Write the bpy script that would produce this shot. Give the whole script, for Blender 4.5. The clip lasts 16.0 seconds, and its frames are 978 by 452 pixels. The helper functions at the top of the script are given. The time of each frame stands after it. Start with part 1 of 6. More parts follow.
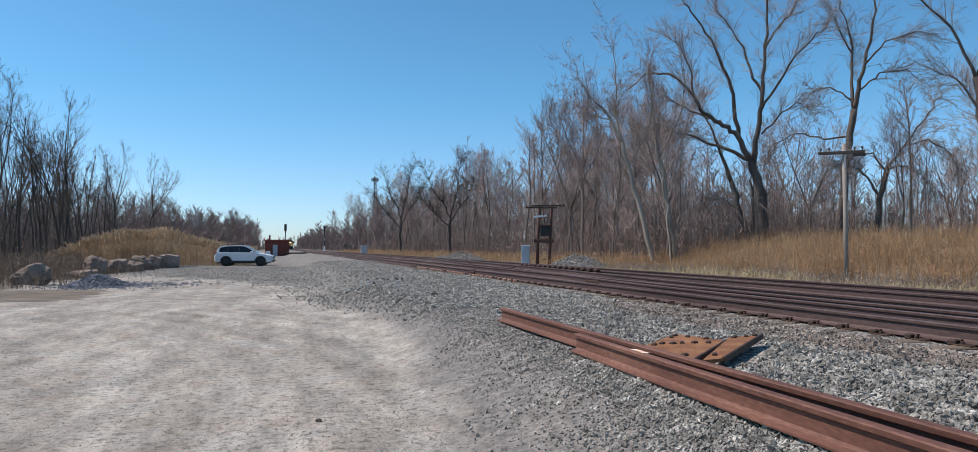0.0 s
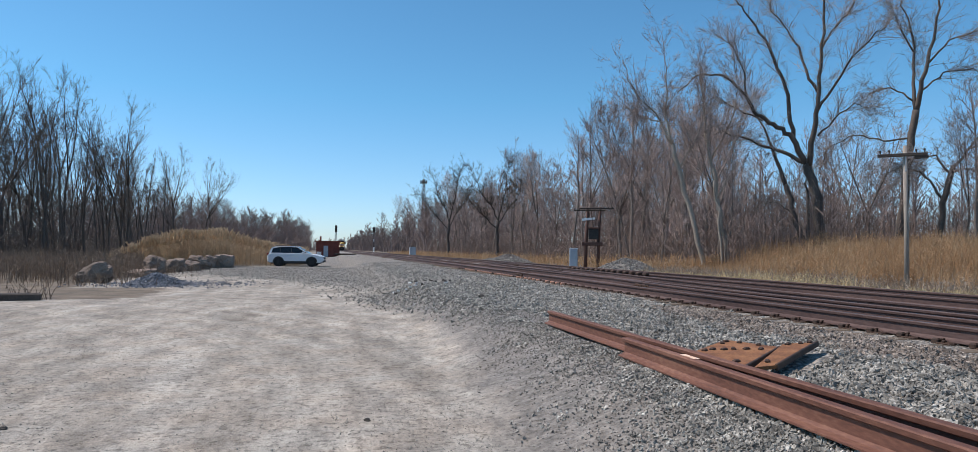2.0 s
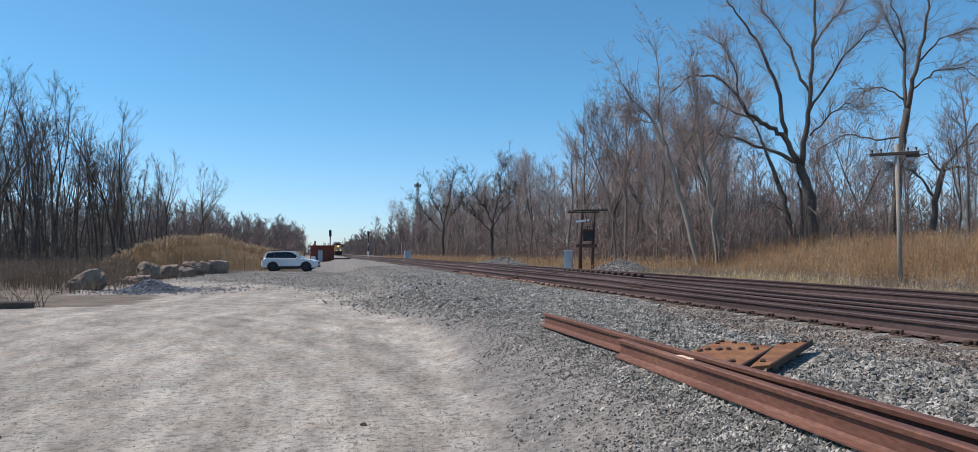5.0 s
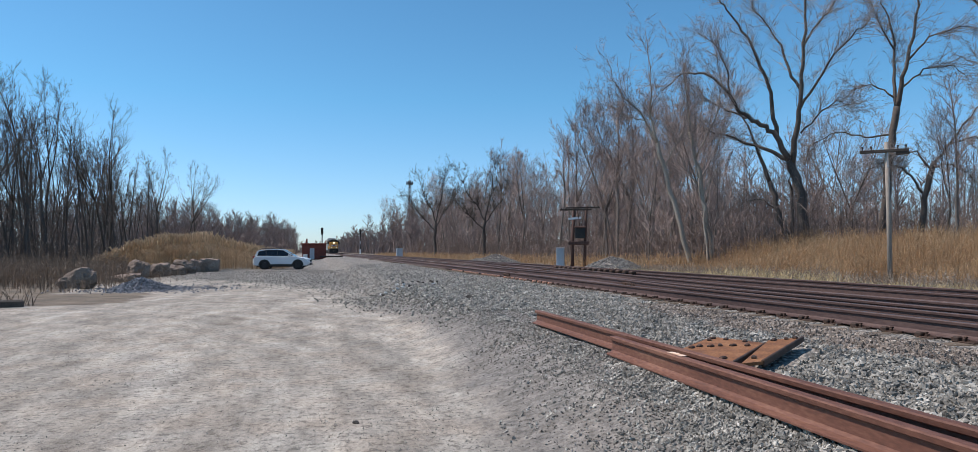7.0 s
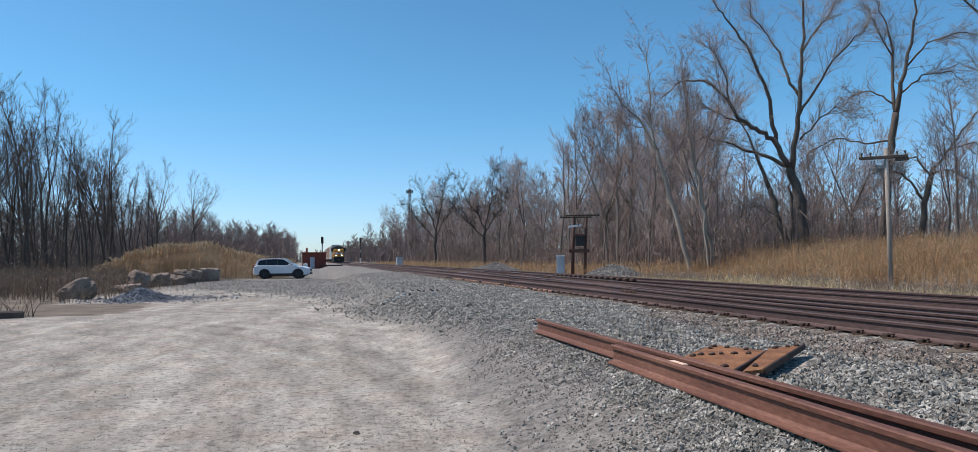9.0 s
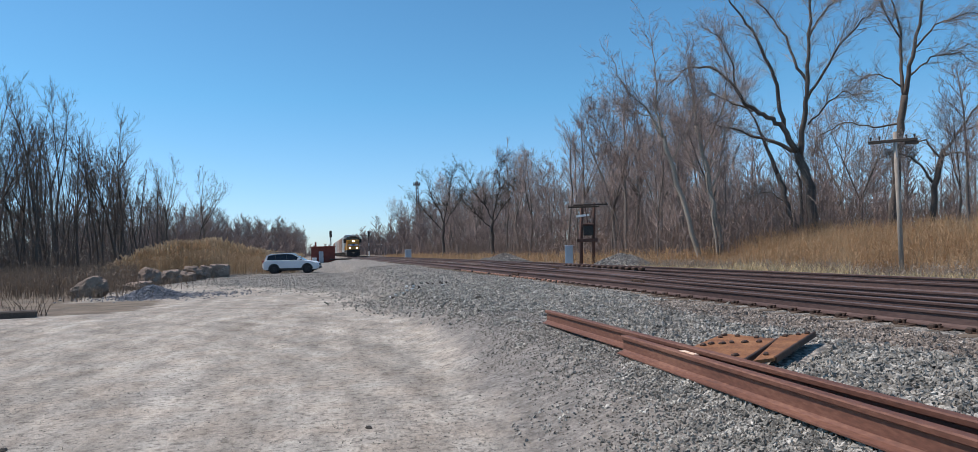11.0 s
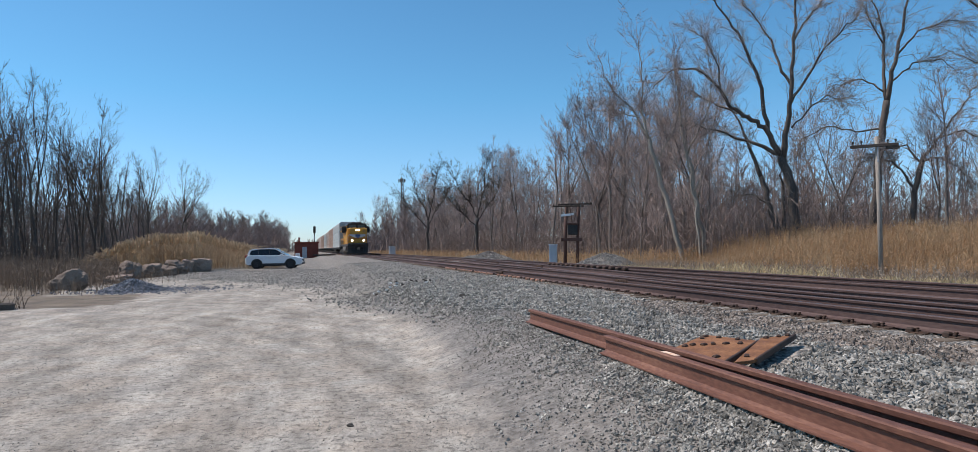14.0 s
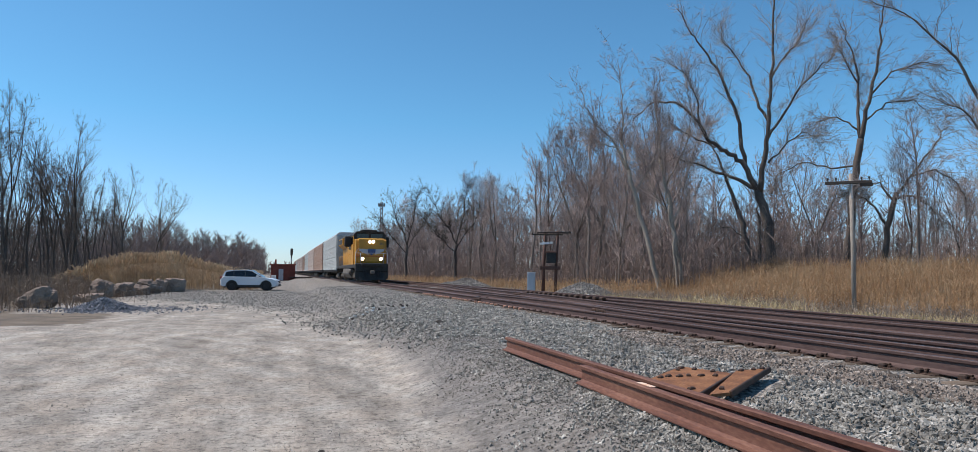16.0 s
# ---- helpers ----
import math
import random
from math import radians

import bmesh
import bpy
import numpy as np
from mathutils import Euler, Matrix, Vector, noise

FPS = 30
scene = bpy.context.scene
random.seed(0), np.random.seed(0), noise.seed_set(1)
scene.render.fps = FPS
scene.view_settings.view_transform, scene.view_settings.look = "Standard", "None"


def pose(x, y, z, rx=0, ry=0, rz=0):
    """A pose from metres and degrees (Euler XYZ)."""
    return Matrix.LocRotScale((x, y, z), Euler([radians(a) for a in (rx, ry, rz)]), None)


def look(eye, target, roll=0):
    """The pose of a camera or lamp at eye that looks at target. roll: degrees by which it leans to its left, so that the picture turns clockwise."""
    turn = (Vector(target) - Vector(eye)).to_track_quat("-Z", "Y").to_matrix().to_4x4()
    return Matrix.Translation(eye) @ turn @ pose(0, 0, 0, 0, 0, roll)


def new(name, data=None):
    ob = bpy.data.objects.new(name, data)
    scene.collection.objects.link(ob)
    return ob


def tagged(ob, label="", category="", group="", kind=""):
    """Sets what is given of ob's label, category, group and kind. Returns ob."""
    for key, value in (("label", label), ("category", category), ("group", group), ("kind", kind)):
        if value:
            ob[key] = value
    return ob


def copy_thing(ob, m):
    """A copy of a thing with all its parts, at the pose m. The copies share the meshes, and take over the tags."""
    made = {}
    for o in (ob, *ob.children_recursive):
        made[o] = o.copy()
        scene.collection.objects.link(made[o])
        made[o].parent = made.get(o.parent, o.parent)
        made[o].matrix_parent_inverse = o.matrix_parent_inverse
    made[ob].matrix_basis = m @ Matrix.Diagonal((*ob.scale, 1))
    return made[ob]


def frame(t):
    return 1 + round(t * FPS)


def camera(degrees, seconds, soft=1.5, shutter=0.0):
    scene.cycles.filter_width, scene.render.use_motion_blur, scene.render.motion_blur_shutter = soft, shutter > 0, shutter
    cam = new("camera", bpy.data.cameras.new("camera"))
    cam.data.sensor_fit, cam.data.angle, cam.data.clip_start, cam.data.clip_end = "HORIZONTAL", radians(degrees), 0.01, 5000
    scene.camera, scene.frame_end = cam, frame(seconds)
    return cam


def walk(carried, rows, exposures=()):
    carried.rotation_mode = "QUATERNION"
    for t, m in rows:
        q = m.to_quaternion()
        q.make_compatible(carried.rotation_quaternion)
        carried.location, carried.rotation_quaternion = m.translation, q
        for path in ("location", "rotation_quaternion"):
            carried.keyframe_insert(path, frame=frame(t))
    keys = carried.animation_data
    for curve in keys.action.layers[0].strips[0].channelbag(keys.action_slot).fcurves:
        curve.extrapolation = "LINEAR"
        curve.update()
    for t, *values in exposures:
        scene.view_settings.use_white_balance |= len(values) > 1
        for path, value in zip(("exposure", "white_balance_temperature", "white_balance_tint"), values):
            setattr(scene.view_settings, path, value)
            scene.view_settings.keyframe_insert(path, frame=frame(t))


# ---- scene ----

# The lot is z = 0, the tracks run along +y, the eye is 1.5 m above the lot.
EYE = (0.0, 0.0, 1.5)
cam = camera(66.8, 16.0, 0.8)
TURNS = [
    (0.0, -15.66, 1.7, 0.08, 0.0), (0.5, -15.62, 1.92, -0.07, 0.0), (1.0, -14.81, 2.54, -0.18, 0.0), (1.5, -12.52, 2.37, 0.37, 0.0),
    (2.0, -11.98, 1.87, 0.53, 0.0), (2.5, -12.84, 2.25, 0.23, 0.0), (3.0, -12.81, 2.25, 0.2, 0.0), (3.5, -12.6, 2.55, 0.0, 0.0),
    (4.0, -12.43, 2.06, 0.08, 0.0), (6.5, -12.54, 2.13, -0.5, 0.0), (7.0, -12.99, 1.9, -0.2, 0.0), (7.5, -12.98, 2.35, -0.22, 0.0),
    (8.0, -12.97, 2.76, -0.01, 0.0), (10.3, -12.76, 2.14, -1.45, 0.03), (10.5, -12.63, 2.42, -1.5, 0.031), (11.0, -12.33, 1.83, -1.52, 0.031),
    (11.5, -12.77, 2.11, -1.08, 0.032), (12.0, -13.71, 3.1, -0.57, 0.041), (12.5, -13.63, 2.59, -0.66, 0.029), (13.0, -13.03, 1.24, -0.57, 0.038),
    (13.5, -13.33, 1.46, -0.67, 0.043), (14.0, -13.54, 1.64, -0.74, 0.041), (14.5, -13.83, 1.9, -0.39, 0.047), (15.0, -14.36, 3.01, 0.06, 0.041),
    (15.5, -14.69, 3.46, 0.19, 0.053), (16.0, -15.22, 3.7, 0.58, 0.042)]
walk(cam, [(t, pose(EYE[0], EYE[1], EYE[2] + lift, 90 + p, -r, a)) for t, a, p, r, lift in TURNS])

# ---- world and sun ----
SUN_AZ, SUN_EL = -68.0, 54.0          # degrees from +y towards +x, and above the horizon
world = bpy.data.worlds.new("sky")
scene.world = world
world.use_nodes = True
wn = world.node_tree.nodes
sky = wn.new("ShaderNodeTexSky")
sky.sky_type, sky.sun_disc = "NISHITA", False
sky.sun_elevation, sky.sun_rotation = radians(SUN_EL), radians(SUN_AZ)
sky.air_density, sky.dust_density, sky.ozone_density = 0.75, 0.35, 1.5
wn["Background"].inputs["Strength"].default_value = 0.14
rich = wn.new("ShaderNodeMixRGB")
rich.blend_type = "MULTIPLY"
rich.inputs[0].default_value = 1.0
tilt = wn.new("ShaderNodeSeparateXYZ")
world.node_tree.links.new(wn.new("ShaderNodeTexCoord").outputs["Generated"], tilt.inputs[0])
tints = wn.new("ShaderNodeValToRGB")
tints.color_ramp.elements[0].position, tints.color_ramp.elements[0].color = 0.0, (0.80, 0.90, 1.07, 1.0)
tints.color_ramp.elements[1].position, tints.color_ramp.elements[1].color = 0.2, (0.565, 1.0, 1.12, 1.0)
world.node_tree.links.new(tilt.outputs["Z"], tints.inputs[0])
world.node_tree.links.new(tints.outputs[0], rich.inputs[2])
world.node_tree.links.new(sky.outputs[0], rich.inputs[1])
world.node_tree.links.new(rich.outputs[0], wn["Background"].inputs["Color"])
sun = new("sun", bpy.data.lights.new("sun", "SUN"))
sun.data.energy, sun.data.angle, sun.data.color = 4.8, radians(0.53), (1.0, 0.905, 0.86)
sd = Vector((math.sin(radians(SUN_AZ)) * math.cos(radians(SUN_EL)), math.cos(radians(SUN_AZ)) * math.cos(radians(SUN_EL)), math.sin(radians(SUN_EL))))
sun.matrix_world = look(sd * 50, (0, 0, 0))
scene.view_settings.exposure = 0.0

# ---- materials ----
def lin(c):
    return (*c, 1.0)


def mat(name, cols, scale=3.0, fine=60.0, rough=0.8, metal=0.0, bump=0.3, dist=0.01, vary=0.0, stretch=(1, 1, 1), wear=None, world_space=False, thin=0.0):
    """A surface of two or three colours mixed by a coarse and a fine noise, with bump; vary: brightness change from object to object."""
    m = bpy.data.materials.new(name)
    m.use_nodes = True
    nt = m.node_tree
    n, l = nt.nodes, nt.links
    b = n["Principled BSDF"]
    if world_space:
        src = n.new("ShaderNodeNewGeometry").outputs["Position"]
    else:
        src = n.new("ShaderNodeTexCoord").outputs["Object"]
    mp = n.new("ShaderNodeMapping")
    mp.inputs["Scale"].default_value = stretch
    l.new(src, mp.inputs["Vector"])
    a = n.new("ShaderNodeTexNoise")
    a.inputs["Scale"].default_value, a.inputs["Detail"].default_value = scale, 5
    f = n.new("ShaderNodeTexNoise")
    f.inputs["Scale"].default_value, f.inputs["Detail"].default_value = fine, 4
    l.new(mp.outputs[0], a.inputs["Vector"])
    l.new(mp.outputs[0], f.inputs["Vector"])
    mix = n.new("ShaderNodeMath")
    mix.operation = "MULTIPLY_ADD"
    mix.inputs[1].default_value = 0.45
    l.new(f.outputs[0], mix.inputs[0])
    sc = n.new("ShaderNodeMath")
    sc.operation = "MULTIPLY"
    sc.inputs[1].default_value = 0.55
    l.new(a.outputs[0], sc.inputs[0])
    l.new(sc.outputs[0], mix.inputs[2])
    r = n.new("ShaderNodeValToRGB")
    el = r.color_ramp.elements
    el[0].position, el[1].position = 0.34, 0.66
    el[0].color, el[1].color = lin(cols[0]), lin(cols[-1])
    if len(cols) == 3:
        e = el.new(0.5)
        e.color = lin(cols[1])
    l.new(mix.outputs[0], r.inputs[0])
    out = r.outputs[0]
    if vary:
        oi = n.new("ShaderNodeObjectInfo")
        g = n.new("ShaderNodeNewGeometry")
        ad = n.new("ShaderNodeMath")
        ad.operation = "ADD"
        l.new(oi.outputs["Random"], ad.inputs[0])
        l.new(g.outputs["Random Per Island"], ad.inputs[1])
        mr = n.new("ShaderNodeMapRange")
        mr.inputs["From Min"].default_value, mr.inputs["From Max"].default_value = 0.25, 1.75
        mr.inputs["To Min"].default_value, mr.inputs["To Max"].default_value = 1 - vary, 1 + vary
        l.new(ad.outputs[0], mr.inputs["Value"])
        hs = n.new("ShaderNodeHueSaturation")
        l.new(mr.outputs[0], hs.inputs["Value"])
        l.new(out, hs.inputs["Color"])
        out = hs.outputs[0]
    if wear:
        wv = n.new("ShaderNodeTexNoise")
        wv.inputs["Scale"].default_value, wv.inputs["Detail"].default_value = scale * 2.3, 8
        l.new(src, wv.inputs["Vector"])
        wr = n.new("ShaderNodeValToRGB")
        wr.color_ramp.elements[0].position, wr.color_ramp.elements[1].position = wear[1], wear[1] + 0.08
        l.new(wv.outputs[0], wr.inputs[0])
        mc = n.new("ShaderNodeMixRGB")
        mc.inputs["Color2"].default_value = lin(wear[0])
        l.new(wr.outputs[0], mc.inputs["Fac"])
        l.new(out, mc.inputs["Color1"])
        out = mc.outputs[0]
    l.new(out, b.inputs["Base Color"])
    b.inputs["Roughness"].default_value, b.inputs["Metallic"].default_value = rough, metal
    if bump:
        bp = n.new("ShaderNodeBump")
        bp.inputs["Strength"].default_value, bp.inputs["Distance"].default_value = bump, dist
        l.new(mix.outputs[0], bp.inputs["Height"])
        l.new(bp.outputs[0], b.inputs["Normal"])
    if thin:
        tr, ms = n.new("ShaderNodeBsdfTranslucent"), n.new("ShaderNodeMixShader")
        ms.inputs[0].default_value = thin
        l.new(out, tr.inputs["Color"])
        l.new(b.outputs[0], ms.inputs[1])
        l.new(tr.outputs[0], ms.inputs[2])
        l.new(ms.outputs[0], n["Material Output"].inputs["Surface"])
    return m


def glow(name, colour, strength):
    m = bpy.data.materials.new(name)
    m.use_nodes = True
    b = m.node_tree.nodes["Principled BSDF"]
    b.inputs["Emission Color"].default_value, b.inputs["Emission Strength"].default_value = lin(colour), strength
    b.inputs["Base Color"].default_value = lin(colour)
    return m


BARK = mat("bark", [(0.115, 0.094, 0.081), (0.195, 0.162, 0.138), (0.30, 0.255, 0.218)], 1.2, 25, 0.9, 0, 0.6, 0.02, 0.35, (1, 1, 0.25))
TWIG = mat("twig_bark", [(0.225, 0.172, 0.15), (0.34, 0.265, 0.233), (0.47, 0.375, 0.335)], 0.8, 12, 0.85, 0, 0, 0.01, 0.5)
UNDERWOOD = mat("underwood_twigs", [(0.15, 0.108, 0.087), (0.245, 0.178, 0.147), (0.35, 0.26, 0.218)], 0.4, 5, 0.85, 0, 0, 0.01, 0.4)
BARK_PALE = mat("pale_bark", [(0.22, 0.175, 0.135), (0.33, 0.275, 0.22), (0.44, 0.38, 0.31)], 1.2, 25, 0.9, 0, 0.5, 0.02, 0.1, (1, 1, 0.25))
BRANCH = mat("limb_bark", [(0.20, 0.165, 0.143), (0.29, 0.24, 0.21), (0.39, 0.33, 0.29)], 0.8, 12, 0.85, 0, 0, 0.01, 0.25)
# Dark tones hold the left thicket's backlit shade; the big trees share the bark.
BARK_DARK_BACKLIT = mat("dark_backlit_bark", [(0.05, 0.04, 0.034), (0.095, 0.077, 0.064), (0.15, 0.125, 0.104)], 1.2, 25, 0.9, 0, 0.6, 0.02, 0.25, (1, 1, 0.25))
TWIG_BACKLIT = mat("backlit_twig_bark", [(0.085, 0.066, 0.056), (0.13, 0.103, 0.086), (0.19, 0.155, 0.13)], 0.8, 12, 0.85, 0, 0, 0.01, 0.22)
FAR_TWIG = mat("far_branches", [(0.16, 0.12, 0.108), (0.235, 0.178, 0.158), (0.31, 0.24, 0.215)], 0.05, 0.6, 0.9, 0, 0, 0.01, 0.3)
REED = mat("reed_stalk", [(0.24, 0.17, 0.105), (0.36, 0.27, 0.175), (0.48, 0.38, 0.26)], 0.5, 9, 0.8, 0, 0, 0.01, 0.3, thin=0.35)
PLUME = mat("reed_plume", [(0.47, 0.345, 0.21), (0.61, 0.46, 0.295), (0.75, 0.59, 0.40)], 0.5, 9, 0.9, 0, 0, 0.01, 0.3, thin=0.35)
DRYGRASS = mat("dry_grass", [(0.255, 0.15, 0.075), (0.375, 0.238, 0.128), (0.49, 0.35, 0.205)], 0.35, 4, 0.8, 0, 0, 0.01, 0.35, thin=0.4)
PALEGRASS = mat("pale_straw", [(0.38, 0.29, 0.16), (0.50, 0.39, 0.22), (0.6, 0.48, 0.3)], 0.5, 8, 0.8, 0, 0, 0.01, 0.2, thin=0.4)
GREYWEED = mat("grey_weed", [(0.17, 0.13, 0.095), (0.28, 0.22, 0.165), (0.42, 0.35, 0.27)], 0.5, 8, 0.85, 0, 0, 0.01, 0.35, thin=0.3)
BRUSH = mat("brush_twigs", [(0.085, 0.062, 0.046), (0.14, 0.105, 0.078), (0.21, 0.16, 0.12)], 0.4, 5, 0.85, 0, 0, 0.01, 0.35, thin=0.25)
STONE = mat("ballast_stone", [(0.07, 0.065, 0.056), (0.18, 0.167, 0.143), (0.385, 0.358, 0.312)], 5, 60, 0.85, 0, 0.3, 0.004, 0.8)
STONE_BROWN = mat("rust_stained_stone", [(0.075, 0.058, 0.047), (0.16, 0.13, 0.105), (0.33, 0.285, 0.24)], 5, 60, 0.9, 0, 0.3, 0.004, 0.8)
HEAPSTONE = mat("pale_heap_stone", [(0.17, 0.157, 0.14), (0.31, 0.285, 0.255), (0.5, 0.465, 0.42)], 5, 60, 0.9, 0, 0.3, 0.004, 0.5)
FINES = mat("dark_gravel_fines", [(0.06, 0.054, 0.047), (0.115, 0.104, 0.09), (0.21, 0.19, 0.165)], 6, 80, 0.95, 0, 0.2, 0.003, 0.5)
BLUESTONE = mat("blue_crushed_stone", [(0.08, 0.084, 0.096), (0.14, 0.145, 0.16), (0.25, 0.255, 0.275)], 6, 90, 0.85, 0, 0.3, 0.004, 0.45)
BOULDER = mat("boulder_stone", [(0.10, 0.07, 0.053), (0.19, 0.14, 0.108), (0.32, 0.25, 0.198)], 1.4, 22, 0.9, 0, 0.7, 0.03, 0.25)
PINKSTONE = mat("pink_block_stone", [(0.19, 0.135, 0.105), (0.27, 0.20, 0.155), (0.35, 0.265, 0.21)], 1.6, 22, 0.9, 0, 0.6, 0.02, 0.1)
RUST = mat("rusted_steel", [(0.085, 0.034, 0.022), (0.145, 0.06, 0.038), (0.22, 0.105, 0.066)], 2.5, 55, 0.72, 0.15, 0.25, 0.003, 0.1, (1, 0.25, 1))
RUST_ORANGE = mat("orange_rusted_plate", [(0.10, 0.038, 0.017), (0.22, 0.09, 0.033), (0.34, 0.165, 0.07)], 3.5, 45, 0.8, 0.1, 0.3, 0.004, 0.1)
RUST_DARK = mat("dark_rusted_iron", [(0.025, 0.016, 0.012), (0.06, 0.032, 0.02), (0.11, 0.055, 0.03)], 4, 50, 0.75, 0.2, 0.3, 0.003, 0.2)
RAIL_SIDE = mat("rail_steel_brown", [(0.045, 0.025, 0.022), (0.08, 0.046, 0.04), (0.12, 0.075, 0.063)], 1.2, 40, 0.7, 0.2, 0.2, 0.003, 0.08, (1, 0.2, 1))
RAIL_TOP = mat("rail_running_face", [(0.065, 0.048, 0.045), (0.095, 0.073, 0.067), (0.135, 0.105, 0.097)], 1.0, 40, 0.55, 0.3, 0.05, 0.002, 0.05, (1, 0.1, 1))
TIE = mat("weathered_tie", [(0.07, 0.05, 0.035), (0.13, 0.095, 0.065), (0.2, 0.15, 0.105)], 2.5, 40, 0.9, 0, 0.6, 0.01, 0.3, (0.3, 1, 1))
POLEWOOD = mat("weathered_pole", [(0.2, 0.165, 0.135), (0.31, 0.265, 0.22), (0.42, 0.37, 0.31)], 1.5, 35, 0.9, 0, 0.6, 0.01, 0.0, (1, 1, 0.12))
POLERED = mat("creosoted_wood", [(0.055, 0.028, 0.022), (0.10, 0.052, 0.04), (0.15, 0.085, 0.065)], 1.5, 35, 0.9, 0, 0.6, 0.01, 0.1, (1, 1, 0.12))
DARKWOOD = mat("dark_crossarm", [(0.03, 0.025, 0.022), (0.06, 0.048, 0.04), (0.1, 0.08, 0.065)], 2, 35, 0.9, 0, 0.5, 0.01, 0.1)
BRICK = mat("red_brick", [(0.13, 0.033, 0.024), (0.185, 0.05, 0.036), (0.24, 0.075, 0.053)], 1.2, 30, 0.85, 0, 0.2, 0.004, 0.25)
MORTAR = mat("mortar", [(0.14, 0.09, 0.075), (0.19, 0.13, 0.11)], 4, 60, 0.95)
GREYPAINT = mat("grey_painted_metal", [(0.36, 0.40, 0.44), (0.43, 0.47, 0.51), (0.5, 0.54, 0.58)], 1.5, 30, 0.5, 0.0, 0.05, 0.002, 0.05, (1, 1, 0.4), ((0.28, 0.2, 0.14), 0.68))
WHITEPAINT = mat("white_paint", [(0.7, 0.7, 0.69), (0.8, 0.8, 0.79)], 2, 40, 0.5, 0, 0.03, 0.002, 0.0)
CARPAINT = mat("white_car_paint", [(0.60, 0.62, 0.65), (0.68, 0.7, 0.72)], 0.6, 12, 0.25, 0, 0.0)
BLACKPLASTIC = mat("black_plastic", [(0.012, 0.012, 0.013), (0.03, 0.03, 0.032)], 3, 60, 0.6, 0, 0.1)
TYRE = mat("tyre_rubber", [(0.012, 0.012, 0.012), (0.028, 0.027, 0.026)], 6, 60, 0.9, 0, 0.2)
ALLOY = mat("dark_alloy", [(0.02, 0.02, 0.022), (0.05, 0.05, 0.055)], 5, 60, 0.4, 0.7, 0.05)
CARGLASS = mat("dark_car_glass", [(0.008, 0.01, 0.012), (0.014, 0.016, 0.02)], 2, 10, 0.06, 0, 0)
YELLOW = mat("loco_yellow", [(0.40, 0.185, 0.018), (0.50, 0.24, 0.024), (0.57, 0.29, 0.04)], 0.8, 20, 0.5, 0, 0.05, 0.003, 0.0, (1, 1, 0.4), ((0.2, 0.12, 0.05), 0.67))
LOCOGREY = mat("loco_grey_roof", [(0.07, 0.075, 0.075), (0.11, 0.115, 0.115), (0.16, 0.165, 0.16)], 0.8, 20, 0.7, 0, 0.1, 0.004)
LOCOBLACK = mat("loco_black", [(0.012, 0.012, 0.012), (0.03, 0.028, 0.026), (0.06, 0.053, 0.045)], 1.5, 25, 0.7, 0.1, 0.2, 0.004)
TRUCKGREY = mat("truck_grey", [(0.09, 0.08, 0.07), (0.16, 0.145, 0.125), (0.23, 0.205, 0.18)], 1.5, 25, 0.75, 0.2, 0.2, 0.004)
LOCORED = mat("loco_red_stripe", [(0.35, 0.03, 0.02), (0.45, 0.05, 0.03)], 2, 30, 0.5)
WINGBLUE = mat("emblem_blue", [(0.03, 0.06, 0.16), (0.06, 0.1, 0.22)], 4, 30, 0.5)
WINGGREY = mat("emblem_silver", [(0.35, 0.36, 0.38), (0.45, 0.46, 0.48)], 4, 30, 0.5)
RACKWHITE = mat("rack_white", [(0.34, 0.36, 0.345), (0.46, 0.48, 0.46), (0.55, 0.57, 0.55)], 0.6, 14, 0.6, 0.1, 0.05, 0.003, 0.06, (1, 1, 0.3), ((0.33, 0.22, 0.15), 0.66))
RACKTAN = mat("rack_tan", [(0.27, 0.175, 0.125), (0.37, 0.252, 0.188), (0.45, 0.318, 0.25)], 0.6, 14, 0.65, 0.1, 0.05, 0.003, 0.06, (1, 1, 0.3), ((0.22, 0.11, 0.06), 0.63))
RACKPINK = mat("rack_faded", [(0.40, 0.32, 0.27), (0.5, 0.41, 0.35), (0.58, 0.49, 0.43)], 0.6, 14, 0.65, 0.1, 0.05, 0.003, 0.06, (1, 1, 0.3), ((0.25, 0.14, 0.09), 0.63))
RACKROOF = mat("rack_roof", [(0.4, 0.41, 0.41), (0.52, 0.53, 0.53), (0.62, 0.62, 0.6)], 0.7, 14, 0.55, 0.3, 0.05)
DARKGAP = mat("rack_interior_shadow", [(0.03, 0.028, 0.025), (0.05, 0.045, 0.04)], 1, 20, 0.9)
PALEORANGE = mat("pale_orange_pad", [(0.30, 0.13, 0.075), (0.45, 0.23, 0.15), (0.62, 0.42, 0.32)], 6, 50, 0.8)
TOWERGREY = mat("tower_grey", [(0.06, 0.065, 0.07), (0.09, 0.095, 0.1)], 1, 10, 0.7)
STEELDULL = mat("galvanised_steel", [(0.3, 0.31, 0.32), (0.4, 0.41, 0.42), (0.5, 0.5, 0.5)], 2, 30, 0.5, 0.6, 0.05)
LAMP = glow("lit_lamp", (1.0, 0.8, 0.5), 9.0)
LAMP_RED = glow("brake_lens", (0.25, 0.02, 0.02), 0.0)
LENS = mat("clear_lens", [(0.5, 0.52, 0.55), (0.65, 0.67, 0.7)], 3, 20, 0.15)
